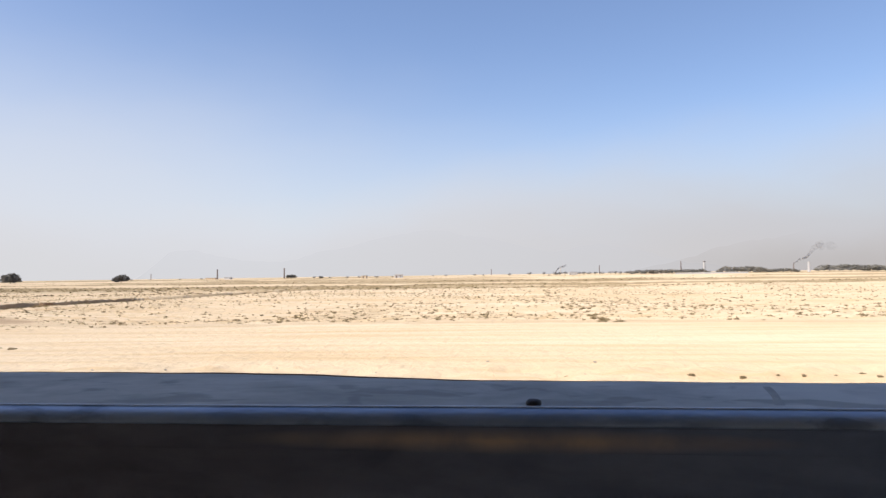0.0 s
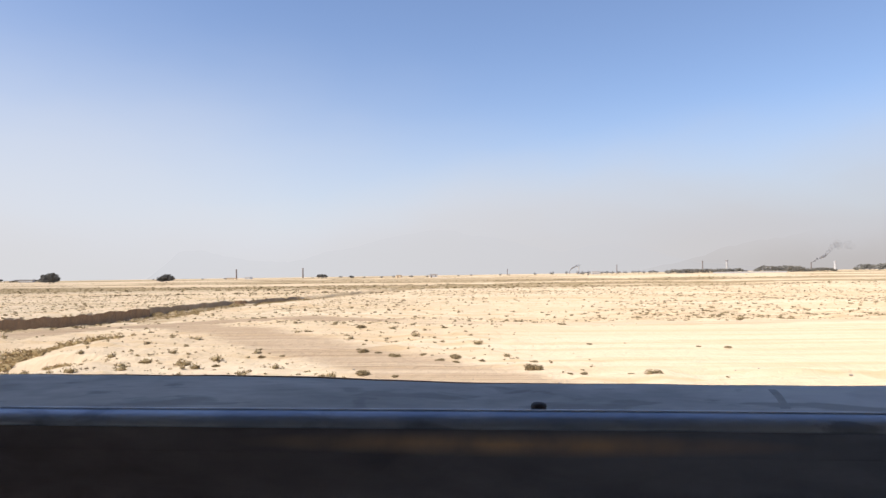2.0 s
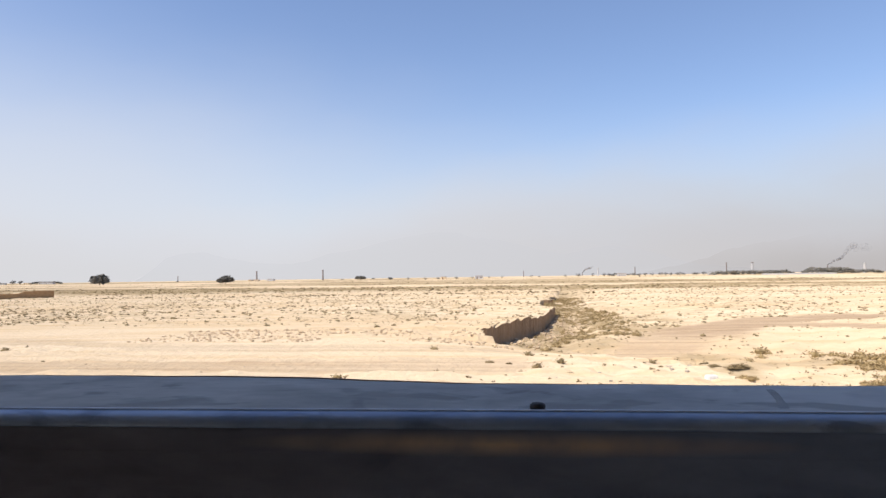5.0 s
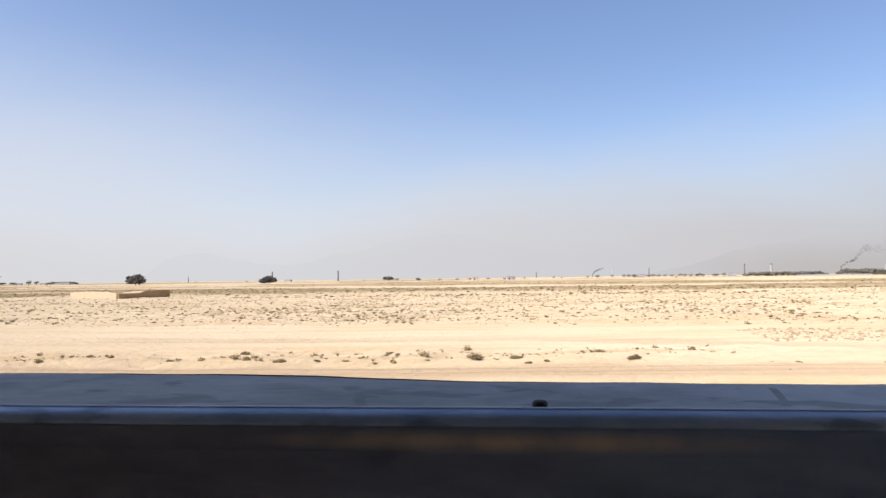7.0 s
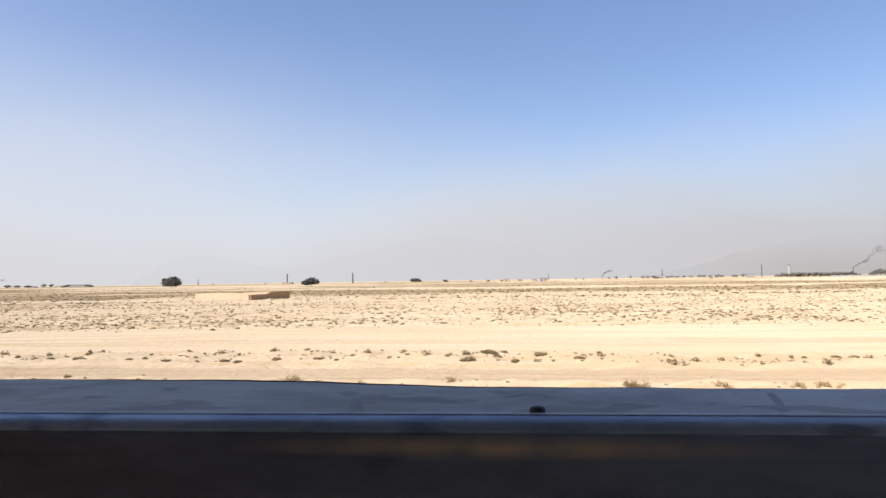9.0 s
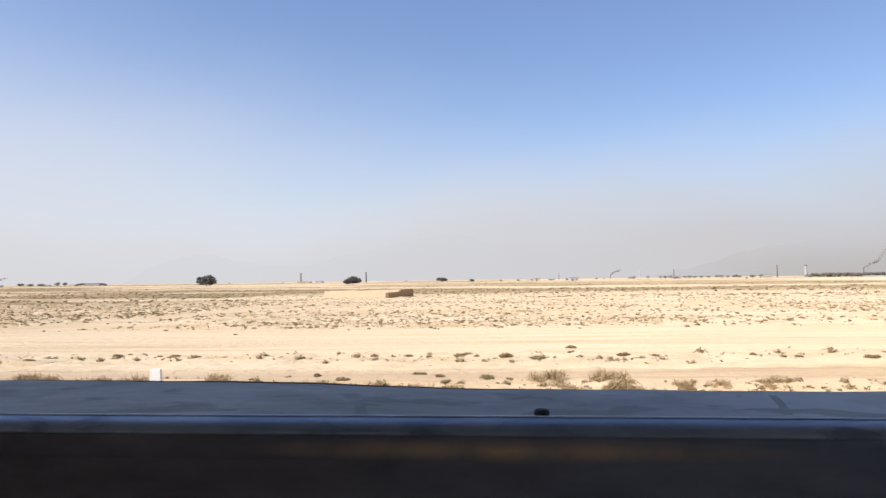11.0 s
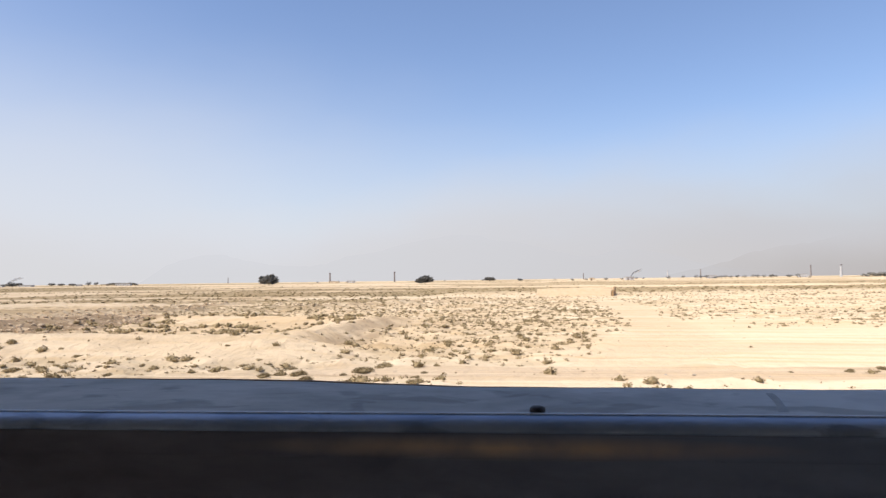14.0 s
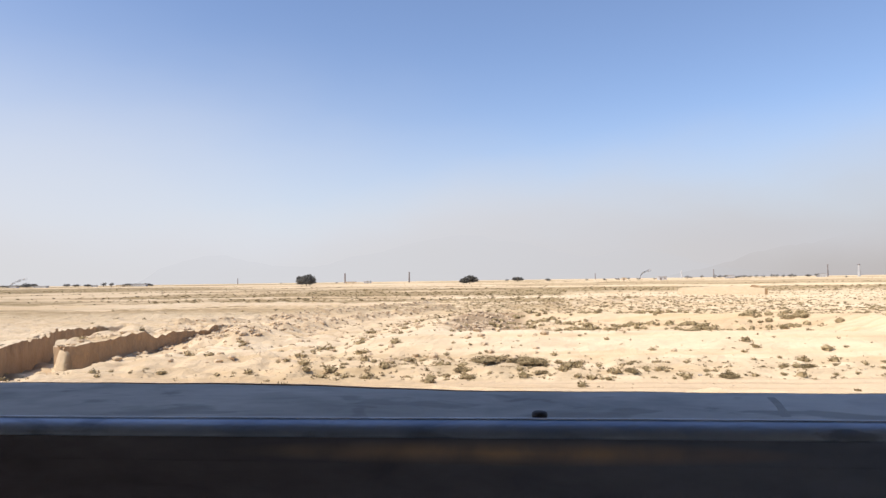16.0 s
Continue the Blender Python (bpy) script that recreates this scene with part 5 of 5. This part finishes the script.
tree(-259.8, 768.0, 12.0, 5.6, [(-0.2, 0, 0.5, 0.6), (0.15, 0, 0.52, 0.65), (0.35, 0, 0.42, 0.4)], "low wide dark green tree far across the plain", 2600)
tree(-226.0, 772.0, 7.0, 3.2, [(0, 0, 0.5, 0.8), (0.3, 0, 0.4, 0.4)], "small dark bush-like tree far across the plain", 1200)
# small scattered trees farther off: x, y, width, height
SMALL = [(-191.8, 690, 3.6, 2.5), (-174.3, 692, 4.2, 2.6), (-161.0, 690, 4.0, 2.8), (-142.5, 688, 4.6, 3.0), (-126.5, 690, 4.0, 2.8), (-120, 980, 4.0, 3.0), (-102, 985, 4.6, 3.6), (-60, 990, 5.2, 4.2), (-48, 1000, 4, 3), (-10, 1010, 5.5, 4.0),
         (60, 1030, 9, 3.4), (-272, 900, 6, 3.2), (-330, 960, 4, 2.6), (-480, 1000, 5, 3.0), (-540, 1050, 5, 2.8), (-640, 1080, 4, 3.0), (30, 640, 3, 2.0)]
for x, y, wide, tall in SMALL:
    tree(x, y, wide, tall, [(0, 0, 0.5, 0.8), (0.22, 0, 0.42, 0.5), (-0.25, 0, 0.4, 0.45)], "small dark tree far across the plain", 500, "far scattered trees")
# the far windbreak, tree by tree: metres along it
g = np.random.default_rng(21)
for x in (22, 46, 64, 72.5, 81, 104, 112, 121, 131, 142, 155, 164, 171, 180, 187, 194, 207, 215, 224):
    wide = 7.5 + 3 * g.random()
    tree(x, 1150 + 20 * g.random(), wide, 4.6 + 1.8 * g.random(), [(0, 0, 0.5, 0.8), (0.2, 0, 0.45, 0.5), (-0.2, 0, 0.45, 0.5)], "dark round tree in a far windbreak row", 420, "far windbreak trees")
# trees round the far farms: x, width, height
for x, wide, tall in ((-1165, 8, 5), (-1136, 18, 8.5), (-1122, 16, 7.5), (-1059, 13, 6.5), (-1041, 14, 5), (-1020, 15, 5), (-989, 11, 8.5), (-974, 10, 8)):
    tree(x, 1150, wide, tall, [(0, 0, 0.5, 0.75), (0.25, 0, 0.42, 0.55), (-0.25, 0, 0.42, 0.5)], "dark leafy tree beside far farm buildings", 900, "far farm trees")


# ---------- orchard belts ----------
def belt(x0, x1, y, deep, tall, label):
    """A belt of close trees, uncountable from afar."""
    g = np.random.default_rng(int(x0 + y) % 999)
    n = int((x1 - x0) * 9)
    bx, by = x0 + (x1 - x0) * g.random(n), y + deep * g.random(n)
    end = np.minimum(bx - x0, x1 - bx)
    top = tall * (0.80 + 0.3 * grain(bx * 0.12, by * 0.05, 1)) * (0.45 + 0.55 * smooth(0, 6, end))
    bz = height(bx, by) + top * (0.12 + 0.78 * g.random(n) ** 0.6)
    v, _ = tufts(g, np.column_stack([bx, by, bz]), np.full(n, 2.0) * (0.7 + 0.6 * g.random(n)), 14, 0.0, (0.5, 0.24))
    tagged(new("orchard_belt", loose_mesh("orchard_belt", v, HAZED_LEAF)), label, "trees", kind="stuff")


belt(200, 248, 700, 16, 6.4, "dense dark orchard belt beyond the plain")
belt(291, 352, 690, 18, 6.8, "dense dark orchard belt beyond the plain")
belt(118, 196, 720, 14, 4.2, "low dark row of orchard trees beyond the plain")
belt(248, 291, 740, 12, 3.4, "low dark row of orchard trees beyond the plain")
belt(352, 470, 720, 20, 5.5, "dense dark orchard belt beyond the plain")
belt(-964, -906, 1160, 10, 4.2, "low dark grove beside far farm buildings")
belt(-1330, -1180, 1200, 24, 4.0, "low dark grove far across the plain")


# ---------- far buildings and chimneys ----------
def chimney(x, y, tall, wide, label, mat, capped=False):
    c = thing("chimney", (x, y, ground_z(x, y)), label, "chimney", "far chimneys")
    part("stack", lathe([(wide * 0.75, -1), (wide * 0.66, tall * 0.1), (wide * 0.5, tall * 0.94), (wide * 0.5, tall)], 14, 0.02, 2), mat, c)
    part("collar", lathe([(wide * 0.60, tall * 0.93), (wide * 0.62, tall * 0.95), (wide * 0.62, tall * 0.99), (wide * 0.40, tall + 0.03)], 14), BRICK if capped else mat, c, "dark sooty collar" if capped else "")


chimney(-584.6, 1287, 19.5, 2.4, "tall slim brick kiln chimney far across the plain", BRICK)
chimney(-468.3, 1342.7, 20.5, 2.5, "tall slim brick kiln chimney far across the plain", BRICK)
chimney(326.5, 1234.6, 21, 3.4, "stout white tower chimney with a dark sooty top", HAZED_LIME, True)
chimney(300, 1290, 22, 1.7, "slim dark brick chimney far across the plain", BRICK)
chimney(446, 1100, 15, 3.0, "white tower chimney far across the plain", HAZED_LIME)
chimney(95, 1500, 17, 2.2, "pale slim chimney in the far haze", HAZED_LIME)
chimney(190, 1600, 20, 1.8, "slim chimney in the far haze", BRICK)
chimney(-62, 1700, 15, 1.6, "slim chimney in the far haze", BRICK)
chimney(-1010, 1800, 16, 1.8, "slim chimney in the far haze", BRICK)


def farm_house(x, y, long, deep, tall, label, turn, mat=None):
    h = thing("farm_house", (x, y, ground_z(x, y)), label, "house", "far farm houses", turn=turn)
    part("wall", block(-long / 2, long / 2, -deep / 2, deep / 2, -0.5, tall, 0.05), mat or MUD, h)
    part("roof", block(-long / 2 - 0.25, long / 2 + 0.25, -deep / 2 - 0.25, deep / 2 + 0.25, tall + 0.004, tall + 0.28, 0.04), STONE, h)
    for k in range(int(long // 4)):
        wx = -long / 2 + 2 + 4 * k
        part("window" if k % 3 else "door", block(wx - 0.6, wx + 0.6, -deep / 2 - 0.05, -deep / 2 + 0.1, 0.0 if k % 3 == 0 else 1.0, 2.1), BARK, h)


farm_house(-919, 1145, 26, 8, 3.4, "long low whitewashed farm house among dark trees", 4, HAZED_LIME)
farm_house(-952, 1140, 12, 7, 2.6, "small pale mud house beside a grove", -6)
farm_house(-1000, 1140, 9, 6, 2.6, "small whitewashed house beside round trees", 10, HAZED_LIME)
farm_house(-1100, 1140, 24, 8, 2.6, "long low whitewashed farm house among dark trees", 2, HAZED_LIME)
farm_house(-1152, 1140, 14, 8, 3.0, "small whitewashed house beside a dark tree", 2, HAZED_LIME)
farm_house(96, 1180, 14, 9, 4.6, "small whitewashed house behind the windbreak", 5, HAZED_LIME)
farm_house(250, 1200, 14, 8, 5.0, "small whitewashed house behind the orchards", -8, HAZED_LIME)
farm_house(-548, 1180, 18, 8, 2.8, "low pale mud house far across the plain", 3)
farm_house(-520, 1190, 12, 8, 3.2, "small whitewashed house far across the plain", -4, HAZED_LIME)
farm_house(-119.5, 688, 8, 6, 3.0, "small whitewashed house far across the plain", 6, HAZED_LIME)
farm_house(-155.5, 690, 5, 5, 2.6, "small pale mud house far across the plain", -4)
wall = thing("boundary_wall", (190, 694, ground_z(190, 694)), "low whitewashed boundary wall before the orchards", "wall", turn=-1)
for k in range(8):
    part("wall_panel", block(-34 + 8.6 * k, -25.6 + 8.6 * k, -0.15, 0.15, -0.4, 1.5, 0.03), HAZED_LIME, wall)


# ---------- smoke from the kilns ----------
def smoke_material():
    m = bpy.data.materials.new("smoke")
    m.use_nodes = True
    n, l = m.node_tree.nodes, m.node_tree.links
    b = n["Principled BSDF"]
    b.inputs["Base Color"].default_value, b.inputs["Roughness"].default_value = (0.24, 0.235, 0.24, 1), 1.0
    b.inputs["Specular IOR Level"].default_value = 0.0
    tc, t, r2 = n.new("ShaderNodeTexCoord"), n.new("ShaderNodeTexNoise"), n.new("ShaderNodeMapRange")
    l.new(tc.outputs["Object"], t.inputs["Vector"])
    t.inputs["Scale"].default_value, t.inputs["Detail"].default_value = 0.16, 5.0
    l.new(t.outputs["Fac"], r2.inputs["Value"])
    fade, mul = n.new("ShaderNodeAttribute"), n.new("ShaderNodeMath")
    fade.attribute_name, mul.operation = "thick", 'MULTIPLY'
    r2.inputs["From Min"].default_value, r2.inputs["From Max"].default_value = 0.22, 0.72
    l.new(r2.outputs[0], mul.inputs[0]); l.new(fade.outputs["Fac"], mul.inputs[1])
    l.new(mul.outputs[0], b.inputs["Alpha"])
    return m


SMOKE = smoke_material()


def plume(x, y, path, label):
    """A drifting plume: puffs strung along a bent path of (dx, z, radius, thickness)."""
    g = np.random.default_rng(int(abs(x)))
    keys = np.array(path)
    v, f, thick = [], [], []
    bm = bmesh.new()
    bmesh.ops.create_icosphere(bm, subdivisions=2, radius=1)
    base, faces = np.array([q.co[:] for q in bm.verts]), [[q.index for q in p.verts] for p in bm.faces]
    bm.free()
    for s in np.linspace(0, len(keys) - 1, 17):
        dx, z, rad, th = [np.interp(s, range(len(keys)), keys[:, k]) for k in range(4)]
        puff = base * rad * (0.75 + 0.5 * g.random((len(base), 1))) + np.array([dx + rad * 0.4 * g.normal(), rad * 0.5 * g.normal(), z + rad * 0.3 * g.normal()])
        f += [[i + len(v) for i in q] for q in faces]
        v += list(puff)
        thick += [min(0.9, 1.4 * th)] * len(base)
    me = mesh_of("smoke_plume", v, f, [SMOKE], soft=True)
    a = me.attributes.new("thick", 'FLOAT', 'POINT')
    a.data.foreach_set("value", np.array(thick, dtype=np.float32))
    ob = new("smoke_plume", me)
    ob.location = (x, y, 0)
    ob.visible_shadow = False
    return tagged(ob, label, "smoke", "kiln smoke plumes")


plume(675, 1750, [(0, 20, 1.6, 0.8), (10, 27, 2.6, 0.8), (30, 34, 3.4, 0.6), (38, 44, 4, 0.10), (46, 58, 6, 0.10), (66, 64, 9, 0.08), (92, 58, 11, 0.03)], "grey smoke plume drifting from a kiln chimney")
chimney(674, 1750, 19, 2.2, "slim smoking kiln chimney in the far haze", BRICK)
plume(120, 2100, [(0, 10, 1.4, 0.5), (4, 16, 2.0, 0.45), (14, 22, 3.0, 0.35), (28, 26, 4.0, 0.1)], "thin grey wisp of smoke above the far plain")
plume(-2620, 3000, [(0, 8, 3, 0.4), (20, 20, 4, 0.35), (50, 30, 5, 0.25), (80, 38, 6, 0.1)], "thin grey wisp of smoke above the far plain")


chimney(119.5, 2100, 9.5, 1.8, "slim smoking kiln chimney in the far haze", BRICK)
chimney(-2620.5, 3000, 7.5, 2.6, "squat smoking kiln chimney in the far haze", BRICK)


# ---------- hazy mountains and smog, the distant backdrop ---
def backdrop(name, y, crest, colour, rise, dense, label, x0=-4200, x1=4200, thin=(-9000, -8000)):
    """Far mountains and smog: a sheet glowing in the haze's colour that thins out upwards into the dust."""
    xs = np.linspace(x0, x1, 700)
    top = crest(xs)
    v = [(a, y + 0.00001 * a * a, -30) for a in xs] + [(a, y + 0.00001 * a * a + 40, max(t, -20)) for a, t in zip(xs, top)]
    n = len(xs)
    f = [(i, i + 1, n + i + 1, n + i) for i in range(n - 1)]
    m = bpy.data.materials.new(name + "_haze")
    m.use_nodes = True
    nn, ll = m.node_tree.nodes, m.node_tree.links
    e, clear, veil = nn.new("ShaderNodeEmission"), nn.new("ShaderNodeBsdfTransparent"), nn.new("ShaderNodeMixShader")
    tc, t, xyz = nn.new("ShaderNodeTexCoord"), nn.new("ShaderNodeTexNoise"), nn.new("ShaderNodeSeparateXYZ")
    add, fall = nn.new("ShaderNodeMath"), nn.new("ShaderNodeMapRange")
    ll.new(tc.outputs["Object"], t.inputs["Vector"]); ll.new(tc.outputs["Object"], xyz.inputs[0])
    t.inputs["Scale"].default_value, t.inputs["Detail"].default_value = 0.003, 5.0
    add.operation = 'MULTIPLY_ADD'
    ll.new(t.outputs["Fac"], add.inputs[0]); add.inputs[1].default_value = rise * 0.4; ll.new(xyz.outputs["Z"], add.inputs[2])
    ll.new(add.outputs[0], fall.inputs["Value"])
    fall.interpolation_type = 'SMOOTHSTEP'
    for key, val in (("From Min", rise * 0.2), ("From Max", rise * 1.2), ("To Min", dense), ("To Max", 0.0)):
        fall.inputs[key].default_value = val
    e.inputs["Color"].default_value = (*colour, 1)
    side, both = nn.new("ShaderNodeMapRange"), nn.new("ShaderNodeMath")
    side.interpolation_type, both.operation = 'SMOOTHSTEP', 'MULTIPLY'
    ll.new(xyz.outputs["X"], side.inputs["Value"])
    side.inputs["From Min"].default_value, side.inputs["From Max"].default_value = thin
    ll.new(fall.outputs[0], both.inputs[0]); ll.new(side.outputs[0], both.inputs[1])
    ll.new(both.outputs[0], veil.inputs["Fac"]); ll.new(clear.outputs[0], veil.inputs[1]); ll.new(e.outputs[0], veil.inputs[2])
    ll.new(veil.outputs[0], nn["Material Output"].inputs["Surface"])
    ob = new(name, mesh_of(name, v, f, [m]))
    ob.visible_shadow = False
    return tagged(ob, label, "mountains", kind="structure")


def ridge(x, humps, rough):
    z = np.full(np.shape(x), -20.0)
    for at, wide, tall in humps:
        z = np.maximum(z, tall * np.exp(-np.abs((x - at) / wide) ** 1.7))
    return z + rough * (grain(x * 0.006, 1.7, 1) - 0.5) + 0.5 * rough * (grain(x * 0.02, 4.2, 2) - 0.5)


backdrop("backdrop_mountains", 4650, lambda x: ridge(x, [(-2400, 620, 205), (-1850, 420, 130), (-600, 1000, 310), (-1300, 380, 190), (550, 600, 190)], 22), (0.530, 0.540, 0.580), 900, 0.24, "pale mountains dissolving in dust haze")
# not real hills: a glowing sheet in the colour of brown smog
backdrop("backdrop_smog", 4500, lambda x: ridge(x, [(2700, 1500, 420), (1400, 500, 190)], 26) * smooth(320, 1300, x) - 25, (0.420, 0.392, 0.385), 300, 0.66, "glowing hill-shaped sheet standing in for brown smog", 300, 4200, (300, 2100))
